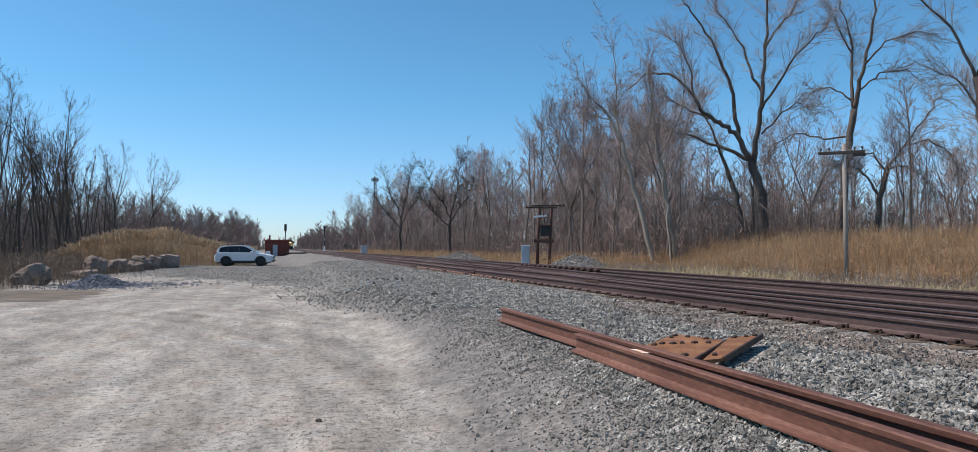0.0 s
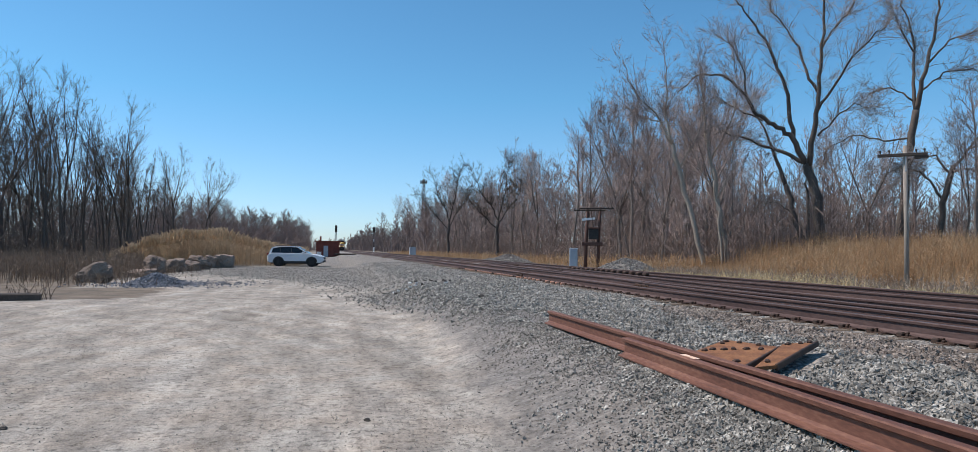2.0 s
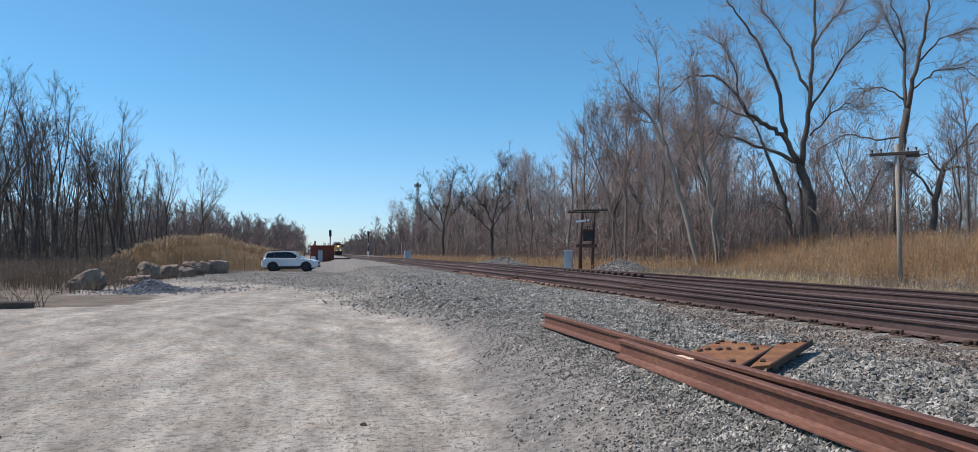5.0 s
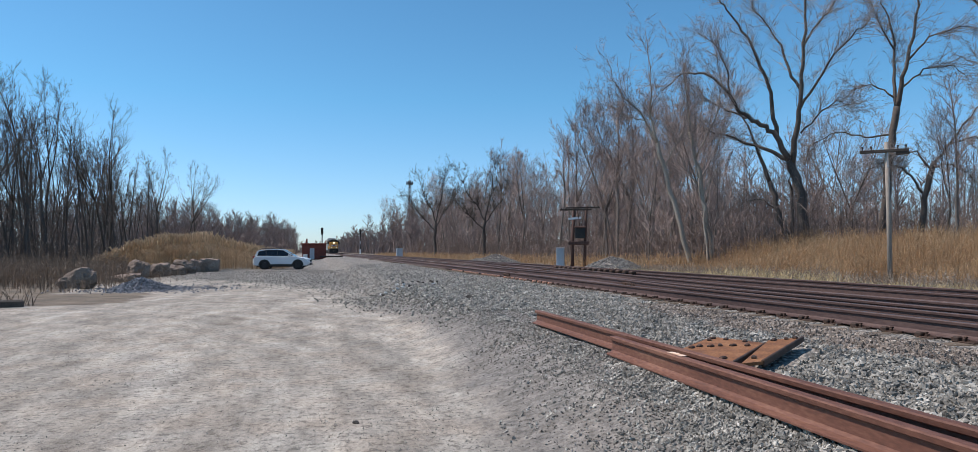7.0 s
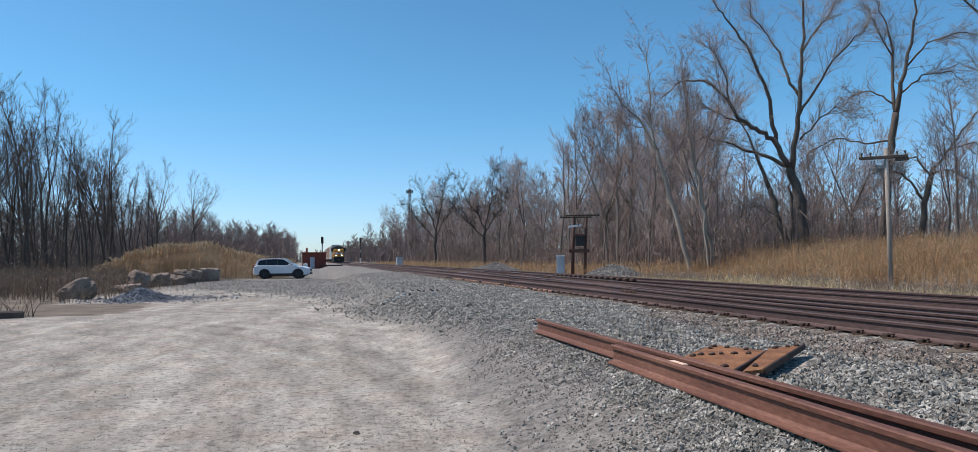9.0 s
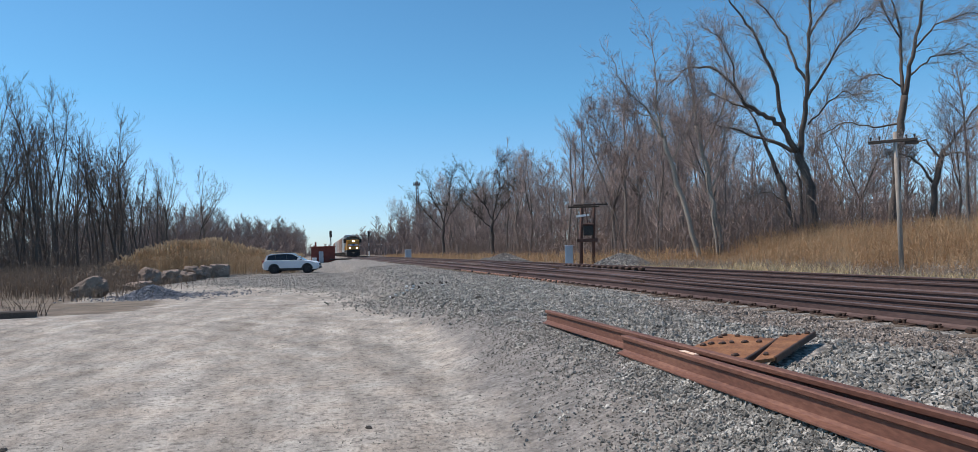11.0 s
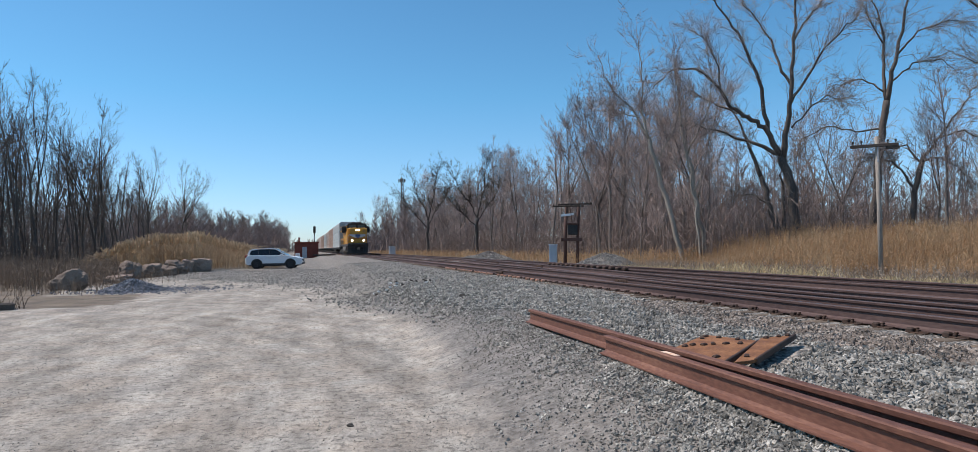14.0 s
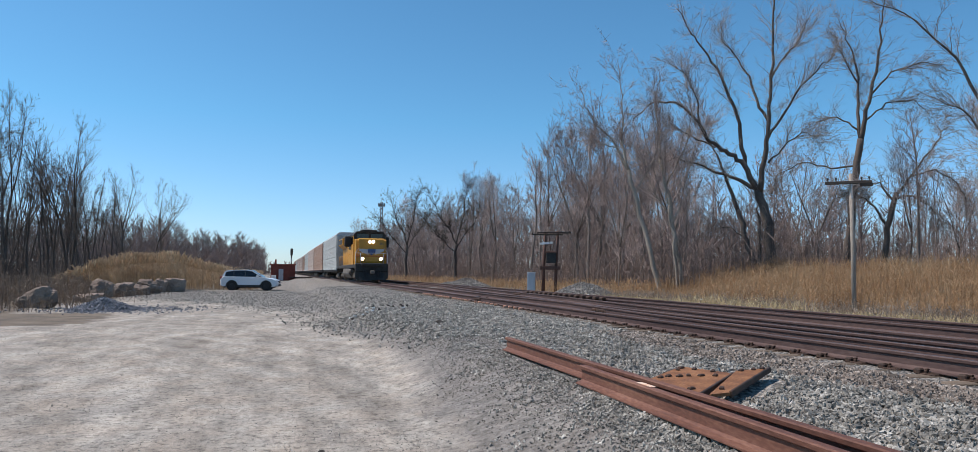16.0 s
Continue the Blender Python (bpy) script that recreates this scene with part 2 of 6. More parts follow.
TRASH = mat("pale_litter", [(0.5, 0.5, 0.48), (0.7, 0.7, 0.68)], 8, 50, 0.8)
TAG = mat("orange_paper", [(0.55, 0.24, 0.12), (0.75, 0.55, 0.4), (0.8, 0.68, 0.55)], 14, 50, 0.8)
CLOD = mat("dark_soil_lump", [(0.05, 0.042, 0.035), (0.1, 0.085, 0.07)], 8, 60, 0.95, 0, 0.6)


# ---- mesh building ----
class Shape:
    """Points and faces of one mesh, put together from simple solids."""

    def __init__(self):
        self.v, self.f, self.s = [], [], []

    def add(self, pts, faces, smooth=False):
        k = len(self.v)
        self.v.extend(tuple(p) for p in pts)
        self.f.extend(tuple(i + k for i in q) for q in faces)
        self.s.extend([smooth] * len(faces))
        return self

    def box(self, x0, x1, y0, y1, z0, z1, bev=0.0, m=None):
        if bev <= 0:
            pts = [(x, y, z) for z in (z0, z1) for y in (y0, y1) for x in (x0, x1)]
            faces = [(0, 2, 3, 1), (4, 5, 7, 6), (0, 1, 5, 4), (2, 6, 7, 3), (0, 4, 6, 2), (1, 3, 7, 5)]
        else:
            b = min(bev, (x1 - x0) / 2.1, (y1 - y0) / 2.1, (z1 - z0) / 2.1)
            pts, rings = [], []
            for z, o in ((z0, b), (z0 + b, 0), (z1 - b, 0), (z1, b)):
                c = b if o == 0 else 2 * b if 2 * b < min(x1 - x0, y1 - y0) / 2 else b
                xa, xb, ya, yb = x0 + o, x1 - o, y0 + o, y1 - o
                e = b * 0.7
                rings.append(range(len(pts), len(pts) + 8))
                pts += [(xa + e, ya, z), (xb - e, ya, z), (xb, ya + e, z), (xb, yb - e, z), (xb - e, yb, z), (xa + e, yb, z), (xa, yb - e, z), (xa, ya + e, z)]
            faces = [tuple(reversed(rings[0])), tuple(rings[3])]
            for a, c in zip(rings, rings[1:]):
                faces += [(a[i], a[(i + 1) % 8], c[(i + 1) % 8], c[i]) for i in range(8)]
        if m is not None:
            pts = [m @ Vector(p) for p in pts]
        return self.add(pts, faces)

    def tube(self, path, radii, n=6, cap=True, smooth=True, flat=1.0):
        """A tapered round bar through the points of path."""
        path = [Vector(p) for p in path]
        pts, faces = [], []
        d = (path[1] - path[0]).normalized()
        u = d.orthogonal().normalized()
        for i, p in enumerate(path):
            if i:
                nd = (path[min(i + 1, len(path) - 1)] - path[i - 1]).normalized()
                u = (u - nd * u.dot(nd))
                u = u.normalized() if u.length > 1e-6 else nd.orthogonal().normalized()
                d = nd
            w = d.cross(u)
            r = radii[i]
            for k in range(n):
                a = 2 * math.pi * k / n
                pts.append(p + (u * math.cos(a) + w * math.sin(a) * flat) * r)
        for i in range(len(path) - 1):
            for k in range(n):
                q = (k + 1) % n
                faces.append((i * n + k, i * n + q, (i + 1) * n + q, (i + 1) * n + k))
        if cap and n > 3:
            faces.append(tuple(reversed(range(n))))
            faces.append(tuple((len(path) - 1) * n + k for k in range(n)))
        return self.add(pts, faces, smooth)

    def blade(self, path, radii):
        """A flat stem, blade or hair-thin twig: a strip through the points of path, turned at random."""
        path = [Vector(p) for p in path]
        d = (path[-1] - path[0]).normalized()
        u = d.orthogonal().normalized()
        a = (len(self.v) * 0.754877) % 3.14159
        u = u * math.cos(a) + d.cross(u) * math.sin(a)
        pts = [q for p, r in zip(path, radii) for q in (p - u * r * 1.3, p + u * r * 1.3)]
        return self.add(pts, [(2 * i, 2 * i + 1, 2 * i + 3, 2 * i + 2) for i in range(len(path) - 1)], True)

    def cyl(self, a, b, r, n=16, bev=0.0):
        a, b = Vector(a), Vector(b)
        if bev:
            d = (b - a).normalized() * bev
            return self.tube([a, a + d, b - d, b], [r - bev, r, r, r - bev], n, True, False)
        return self.tube([a, b], [r, r], n, True, False)

    def prism(self, poly, axis, a, b, m=None):
        """A polygon (pairs) drawn out along an axis, from a to b."""
        n = len(poly)

        def at(p, w):
            return {"x": (w, p[0], p[1]), "y": (p[0], w, p[1]), "z": (p[0], p[1], w)}[axis]
        pts = [at(p, a) for p in poly] + [at(p, b) for p in poly]
        if m is not None:
            pts = [m @ Vector(p) for p in pts]
        faces = [tuple(range(n)), tuple(range(2 * n - 1, n - 1, -1))]
        faces += [(i, n + i, n + (i + 1) % n, (i + 1) % n) for i in range(n)]
        return self.add(pts, faces)

    def sweep(self, poly, path, smooth=False):
        """A section (across, up) drawn along a level path of (x, y, z)."""
        n, pts, faces = len(poly), [], []
        for i, p in enumerate(path):
            a, b = Vector(path[max(i - 1, 0)]), Vector(path[min(i + 1, len(path) - 1)])
            d = (b - a).normalized()
            side = Vector((d.y, -d.x, 0)).normalized()
            pts += [Vector(p) + side * q[0] + Vector((0, 0, q[1])) for q in poly]
        for i in range(len(path) - 1):
            faces += [(i * n + k, (i + 1) * n + k, (i + 1) * n + (k + 1) % n, i * n + (k + 1) % n) for k in range(n)]
        faces += [tuple(range(n)), tuple((len(path) - 1) * n + k for k in range(n - 1, -1, -1))]
        return self.add(pts, faces, smooth)

    def mesh(self, name, material):
        me = bpy.data.meshes.new(name)
        me.from_pydata(self.v, [], self.f)
        me.polygons.foreach_set("use_smooth", self.s)
        me.materials.append(material)
        if len(self.f) < 60000:
            bm = bmesh.new()
            bm.from_mesh(me)
            bmesh.ops.recalc_face_normals(bm, faces=bm.faces)
            bm.to_mesh(me)
            bm.free()
        me.update()
        return me


def part(name, shape, material, parent=None, label="", at=None):
    """Links a shape, or a finished mesh, as one object under its thing."""
    me = shape.mesh(name, material) if isinstance(shape, Shape) else shape
    ob = new(name, me)
    ob.parent = parent
    if at is not None:
        ob.matrix_basis = at
    if label:
        ob["label"] = label
    return ob


def thing(name, m, label, category, group="", kind=""):
    ob = new(name)
    ob.matrix_basis = m
    ob.empty_display_size = 0.2
    return tagged(ob, label, category, group, kind)


def smooth(a, b, x):
    t = min(1.0, max(0.0, (x - a) / (b - a)))
    return t * t * (3 - 2 * t)


def lerp_table(rows, v):
    if v <= rows[0][0]:
        return rows[0][1]
    for (a, p), (b, q) in zip(rows, rows[1:]):
        if v <= b:
            return p + (q - p) * smooth(a, b, v)
    return rows[-1][1]


# ---- plan ----
RAIL_H, TIE_TOP = 0.185, 0.495


def bend(y):
    """How far all the tracks lie off their near line, far up the line."""
    return -1.55 * smooth(40, 195, y) - 1.35 * smooth(195, 345, y)


def track_a(y):
    return 7.68 + bend(y)


def track_b(y):
    return 11.85 + bend(y)


CROSS = [(12, 8.55), (32, 9.9), (58, 11.85)]


def track_c(y):
    return lerp_table(CROSS, y)


EDGE = [(4, 2.1), (8, 2.6), (12, 2.9), (16, 2.85), (20, 2.3), (25, 1.5), (30, 0.6), (36, -2.0), (42, -6.0), (48, -9.0)]


def lot_edge(y):
    for (a, p), (b, q) in zip(EDGE, EDGE[1:]):
        if y <= b:
            return p + (q - p) * (y - a) / (b - a) if y > a else p
    return -9.0


def ground_z(x, y):
    xx = x - bend(y)
    z = 0.42 * smooth(1.2, 3.0, xx) + 0.06 * smooth(3.0, 6.2, xx)
    z -= 0.30 * smooth(13.8, 16.5, xx)
    near = 1 - smooth(50, 75, y)
    z += smooth(22, 33, xx) * (1.0 * near + 0.1)
    z -= 0.12 * smooth(-8.5, -14, x)
    z += 0.03 * noise.noise((x * 0.35, y * 0.35, 0)) + 0.012 * noise.noise((x * 1.7, y * 1.7, 3))
    if xx > 15 or x < -9:
        z += 0.12 * noise.noise((x * 0.15, y * 0.15, 7))
    return z


def spaced(stops):
    """Grid lines from stops of (place, step)."""
    out = []
    for (a, s), (b, _) in zip(stops, stops[1:]):
        k = max(1, round((b - a) / s))
        out += [a + (b - a) * i / k for i in range(k)]
    return out + [stops[-1][0]]


def ground_material():
    m = bpy.data.materials.new("lot_dirt_and_gravel")
    m.use_nodes = True
    n, l = m.node_tree.nodes, m.node_tree.links
    b = n["Principled BSDF"]
    pos = n.new("ShaderNodeNewGeometry").outputs["Position"]

    def tex(scale, detail=6, stretch=None, rough=0.55):
        t = n.new("ShaderNodeTexNoise")
        t.inputs["Scale"].default_value, t.inputs["Detail"].default_value = scale, detail
        t.inputs["Roughness"].default_value = rough
        if stretch:
            mp = n.new("ShaderNodeMapping")
            mp.inputs["Scale"].default_value = stretch[0]
            mp.inputs["Rotation"].default_value = (0, 0, radians(stretch[1]))
            l.new(pos, mp.inputs["Vector"])
            l.new(mp.outputs[0], t.inputs["Vector"])
        else:
            l.new(pos, t.inputs["Vector"])
        return t.outputs[0]

    def ramp(v, stops):
        r = n.new("ShaderNodeValToRGB")
        e = r.color_ramp.elements
        e[0].position, e[0].color = stops[0][0], lin(stops[0][1])
        e[1].position, e[1].color = stops[-1][0], lin(stops[-1][1])
        for p, c in stops[1:-1]:
            k = e.new(p)
            k.color = lin(c)
        l.new(v, r.inputs[0])
        return r.outputs[0]

    def mix(f, a, c, kind="MIX"):
        x = n.new("ShaderNodeMixRGB")
        x.blend_type = kind
        for s, val in ((x.inputs[0], f), (x.inputs[1], a), (x.inputs[2], c)):
            if isinstance(val, (int, float)):
                s.default_value = val
            else:
                l.new(val, s)
        return x.outputs[0]

    def calc(op, a, c):
        x = n.new("ShaderNodeMath")
        x.operation = op
        for s, val in ((x.inputs[0], a), (x.inputs[1], c)):
            if isinstance(val, (int, float)):
                s.default_value = val
            else:
                l.new(val, s)
        return x.outputs[0]

    def attr(name):
        a = n.new("ShaderNodeAttribute")
        a.attribute_name = name
        return a.outputs["Fac"]

    # packed pale dirt with worn wheel lanes, pebbles and damp streaks
    dirt = ramp(tex(0.9, 8, ((1.0, 0.35, 1.0), 0)), [(0.34, (0.31, 0.274, 0.236)), (0.5, (0.39, 0.347, 0.302)), (0.66, (0.475, 0.428, 0.377))])
    lanes = ramp(tex(0.9, 6, ((1.0, 0.18, 1.0), -24)), [(0.42, (0.55, 0.54, 0.52)), (0.56, (1.08, 1.07, 1.05))])
    dirt = mix(0.3, dirt, lanes, "MULTIPLY")
    blot = ramp(tex(3.0, 12, ((1.0, 0.45, 1.0), 0), 0.74), [(0.40, (0.52, 0.50, 0.48)), (0.5, (0.94, 0.93, 0.92)), (0.61, (1.2, 1.19, 1.17))])
    dirt = mix(0.5, dirt, blot, "MULTIPLY")
    wave = n.new("ShaderNodeTexWave")
    wave.inputs["Scale"].default_value, wave.inputs["Distortion"].default_value = 0.22, 5.0
    wave.inputs["Detail"].default_value, wave.inputs["Detail Scale"].default_value = 4.0, 0.6
    wm = n.new("ShaderNodeMapping")
    wm.inputs["Rotation"].default_value = (0, 0, radians(12))
    wm.inputs["Scale"].default_value = (1.0, 0.3, 1.0)
    l.new(pos, wm.inputs["Vector"])
    l.new(wm.outputs[0], wave.inputs["Vector"])
    ruts = ramp(wave.outputs["Fac"], [(0.0, (0.72, 0.70, 0.68)), (0.28, (1.0, 1.0, 1.0)), (1.0, (1.06, 1.06, 1.05))])
    dirt = mix(0.25, dirt, ruts, "MULTIPLY")
    tint = ramp(tex(1.4, 5), [(0.4, (0.97, 1.0, 1.0)), (0.62, (1.02, 0.995, 0.95))])
    dirt = mix(1.0, dirt, tint, "MULTIPLY")
    crumbs = ramp(tex(11, 10, None, 0.75), [(0.40, (0.5, 0.49, 0.48)), (0.48, (1, 1, 1)), (0.60, (1.18, 1.18, 1.18))])
    dirt = mix(1.0, dirt, crumbs, "MULTIPLY")
    for centre, ring, many, depth in (((-13.0, 9.0, 0.0), 0.42, 0.6, 0.22), ((15.0, 12.0, 0.0), 0.36, 0.7, 0.2), ((-26.0, 2.0, 0.0), 0.4, 0.8, 0.18)):
        rm = n.new("ShaderNodeMapping")
        rm.inputs["Location"].default_value = tuple(-c * ring for c in centre)
        rm.inputs["Scale"].default_value = (ring, ring, 0.0)
        l.new(pos, rm.inputs["Vector"])
        rw = n.new("ShaderNodeTexWave")
        rw.wave_type, rw.rings_direction = "RINGS", "Z"
        rw.inputs["Scale"].default_value, rw.inputs["Distortion"].default_value = 0.9, 0.9
        rw.inputs["Detail"].default_value, rw.inputs["Detail Scale"].default_value = 6.0, 3.0
        rw.inputs["Detail Roughness"].default_value = 0.72
        l.new(rm.outputs[0], rw.inputs["Vector"])
        tyre = ramp(rw.outputs["Fac"], [(0.08, (0.5, 0.48, 0.45)), (0.34, (0.96, 0.95, 0.94)), (0.9, (1.12, 1.12, 1.11))])
        keep = ramp(tex(0.5 * many, 5), [(0.40, (0, 0, 0)), (0.52, (1, 1, 1))])
        dirt = mix(calc("MULTIPLY", keep, depth), dirt, tyre, "MULTIPLY")
    patchy = ramp(tex(1.25, 10, ((1.0, 0.28, 1.0), 0), 0.72), [(0.46, (1.04, 1.04, 1.03)), (0.6, (0.66, 0.64, 0.61))])
    dirt = mix(0.5, dirt, patchy, "MULTIPLY")
    speck = ramp(tex(30, 5, None, 0.65), [(0.33, (0.45, 0.45, 0.46)), (0.42, (1, 1, 1)), (0.66, (1.0, 1.0, 1.0)), (0.74, (1.35, 1.35, 1.35))])
    dirt = mix(1.0, dirt, speck, "MULTIPLY")
    coarse = ramp(tex(16, 6, None, 0.7), [(0.40, (0.35, 0.34, 0.33)), (0.5, (1, 1, 1)), (0.62, (1.5, 1.48, 1.45))])
    # crushed stone
    vor = n.new("ShaderNodeTexVoronoi")
    vor.inputs["Scale"].default_value = 19
    l.new(pos, vor.inputs["Vector"])
    stone = n.new("ShaderNodeValToRGB")
    e = stone.color_ramp.elements
    e[0].position, e[0].color = 0.0, (0.14, 0.127, 0.11, 1)
    e[1].position, e[1].color = 1.0, (0.50, 0.455, 0.40, 1)
    sep = n.new("ShaderNodeSeparateColor")
    l.new(vor.outputs["Color"], sep.inputs[0])
    l.new(sep.outputs[0], stone.inputs[0])
    # Shade between the stones is put into the colour, darker towards each cell's edge.
    gap_shade = ramp(vor.outputs["Distance"], [(0.35, (1, 1, 1)), (0.75, (0.55, 0.55, 0.55))])
    gravel = mix(1.0, stone.outputs[0], gap_shade, "MULTIPLY")
    gravel = mix(0.5, gravel, ramp(tex(0.4, 5), [(0.35, (0.75, 0.74, 0.72)), (0.65, (1.1, 1.09, 1.07))]), "MULTIPLY")
    # dark fines along the toe of the ballast
    toe = ramp(tex(6, 8), [(0.3, (0.085, 0.078, 0.071)), (0.7, (0.21, 0.194, 0.177))])
    toe = mix(0.85, toe, coarse, "MULTIPLY")
    # field soil and litter
    field = ramp(tex(0.8, 8), [(0.3, (0.07, 0.054, 0.04)), (0.5, (0.135, 0.104, 0.073)), (0.7, (0.215, 0.168, 0.118))])
    wob = calc("MULTIPLY", calc("SUBTRACT", tex(1.1, 8, None, 0.7), 0.5), 1.5)

    def mask(name, lo, hi):
        v = calc("ADD", attr(name), wob)
        mr = n.new("ShaderNodeMapRange")
        mr.inputs["From Min"].default_value, mr.inputs["From Max"].default_value = lo, hi
        l.new(v, mr.inputs["Value"])
        return mr.outputs[0]
    strewn = ramp(tex(0.8, 8, ((1.0, 0.5, 1.0), 0), 0.7), [(0.55, (0, 0, 0)), (0.64, (1, 1, 1))])
    dirt = mix(calc("MULTIPLY", strewn, 0.5), dirt, gravel)
    col = mix(calc("MULTIPLY", mask("toe", 0.15, 0.75), 0.75), dirt, toe)
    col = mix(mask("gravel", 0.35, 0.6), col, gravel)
    col = mix(mask("field", 0.4, 0.65), col, field)
    l.new(col, b.inputs["Base Color"])
    b.inputs["Roughness"].default_value = 0.95
    hgt = calc("ADD", calc("MULTIPLY", tex(2.0, 8), 0.6), calc("MULTIPLY", tex(30, 4), 0.35))
    hgt = calc("ADD", hgt, calc("MULTIPLY", calc("MULTIPLY", vor.outputs["Distance"], -1.0), mask("gravel", 0.35, 0.6)))
    bp = n.new("ShaderNodeBump")
    bp.inputs["Strength"].default_value, bp.inputs["Distance"].default_value = 0.9, 0.07
    l.new(hgt, bp.inputs["Height"])
    l.new(bp.outputs[0], b.inputs["Normal"])
    return m


def make_ground():
    xs = spaced([(-2600, 400), (-600, 60), (-120, 8), (-40, 2), (-16, 0.5), (-6, 0.3), (0, 0.15), (7, 0.4), (17, 0.8), (40, 4), (100, 30), (600, 400), (2600, 400)])
    ys = spaced([(-600, 100), (-60, 10), (-6, 1), (1.5, 0.15), (14, 0.35), (35, 1), (80, 4), (340, 20), (800, 200), (4000, 800)])
    nx = len(xs)
    pts = [(x, y, ground_z(x, y)) for y in ys for x in xs]
    faces = [(j * nx + i, j * nx + i + 1, (j + 1) * nx + i + 1, (j + 1) * nx + i) for j in range(len(ys) - 1) for i in range(nx - 1)]
    me = bpy.data.meshes.new("ground")
    me.from_pydata(pts, [], faces)
    me.polygons.foreach_set("use_smooth", [True] * len(faces))
    gr, toe, fld = [], [], []
    for x, y, z in pts:
        xx, e = x - bend(y), lot_edge(y)
        gr.append(smooth(e + 0.1 - 0.16 * max(0, y - 14), e + 1.2 + 0.12 * max(0, y - 14), x) if xx < 16 else 1 - smooth(16.5, 19, xx))
        toe.append(smooth(e - 1.7, e - 0.3, x) * (1 - smooth(17, 28, y)))
        fld.append(max(smooth(16.5, 19.5, xx), smooth(-4.2, -7.0, x) * smooth(22.0, 24.0, y) * (1 - smooth(28, 31, y)), smooth(-8.6, -10.2, x) * smooth(19, 25, y), smooth(-11, -15, x) * smooth(14, 22, y)))
    for name, vals in (("gravel", gr), ("toe", toe), ("field", fld)):
        me.attributes.new(name, "FLOAT", "POINT").data.foreach_set("value", vals)
    me.materials.append(ground_material())
    return tagged(new("ground", me), "packed pale dirt lot beside grey crushed stone ballast", "ground", kind="structure")


make_ground()

# ---- tracks ----
RAIL = [(-0.076, 0), (0.076, 0), (0.076, 0.012), (0.03, 0.026), (0.009, 0.045), (0.009, 0.135), (0.034, 0.148), (0.0375, 0.176),
        (0.03, 0.185), (-0.03, 0.185), (-0.0375, 0.176), (-0.034, 0.148), (-0.009, 0.135), (-0.009, 0.045), (-0.03, 0.026), (-0.076, 0.012)]


def rail_mesh(path):
    me = Shape().sweep(RAIL, path).mesh("rail", RAIL_SIDE)
    me.materials.append(RAIL_TOP)
    for p in me.polygons:
        if p.normal.z > 0.8 and p.center.z > path[0][2] + 0.15:
            p.material_index = 1
    return me


def line(fn, off, y0, y1, step, z=TIE_TOP + 0.012):
    k = max(1, round((y1 - y0) / step))
    return [(fn(y0 + (y1 - y0) * i / k) + off, y0 + (y1 - y0) * i / k, z) for i in range(k + 1)]


def tie_shape(half):
    return Shape().box(-half, half, -0.115, 0.115, -0.17, 0.0, 0.012).mesh("tie", TIE)


PLATE = Shape().box(-0.17, 0.17, -0.10, 0.10, 0.0, 0.012, 0.004).box(-0.11, -0.078, -0.1, 0.1, 0.008, 0.022).box(0.078, 0.11, -0.1, 0.1, 0.008, 0.022).mesh("tie_plate", RUST_DARK)
ANCHOR = Shape().box(-0.12, 0.12, -0.03, 0.03, -0.005, 0.025, 0.006).box(-0.16, -0.08, -0.05, 0.05, 0.0, 0.07, 0.015).box(-0.13, -0.10, -0.11, -0.07, 0.0, 0.06, 0.01).mesh("rail_anchor", RUST_DARK)
SPIKE = Shape().box(-0.008, 0.008, -0.008, 0.008, 0, 0.05).box(-0.022, 0.014, -0.016, 0.016, 0.045, 0.065, 0.005).mesh("spike", RUST_DARK)


def make_track(label, fn, y0, y1, ties_to, half, detailed):
    tr = thing("railway_track", Matrix.Identity(4), label, "railway track", "tracks", "structure")
    for s in (-1, 1):
        part("rail", rail_mesh(line(fn, s * 0.755, y0, min(y1, 130), 5) + (line(fn, s * 0.755, 140, y1, 12) if y1 > 140 else [])), RAIL_SIDE, tr)
    me, rest = tie_shape(half), Shape()
    rng = random.Random(3)
    y, i = y0 + 0.3, 0
    while y < min(ties_to, y1):
        x = fn(y) + rng.uniform(-0.04, 0.04)
        if i < 120:
            t = part("tie", me, TIE, tr, at=pose(x, y, TIE_TOP + rng.uniform(-0.012, 0.0), 0, 0, rng.uniform(-1, 1)))
            if detailed and 2 < y < 40:
                for s in ((-1, 1) if y < 20 else (-1,)):
                    part("tie_plate", PLATE, RUST_DARK, t, at=pose(fn(y) - x + s * 0.755, 0, 0.001))
                    part("rail_anchor", ANCHOR, RUST_DARK, t, at=pose(fn(y) - x + s * 0.755, 0.15, -0.012, 0, 0, rng.uniform(-6, 6)))
                    for o, w in ((-0.1, 0.06), (0.1, -0.06)):
                        part("spike", SPIKE, RUST_DARK, t, at=pose(fn(y) - x + s * 0.755 + o, w, 0.0, 0, 0, 0 if o < 0 else 180))
        else:
            rest.box(x - half, x + half, y - 0.115, y + 0.115, TIE_TOP - 0.17, TIE_TOP - rng.uniform(0, 0.015))
        y += 0.535
        i += 1
    if rest.v:
        part("far_ties", rest, TIE, tr)["kind"] = "stuff"
    return tr


make_track("main track of brown steel rails on weathered timber ties", track_a, -6, 900, 190, 1.3, True)
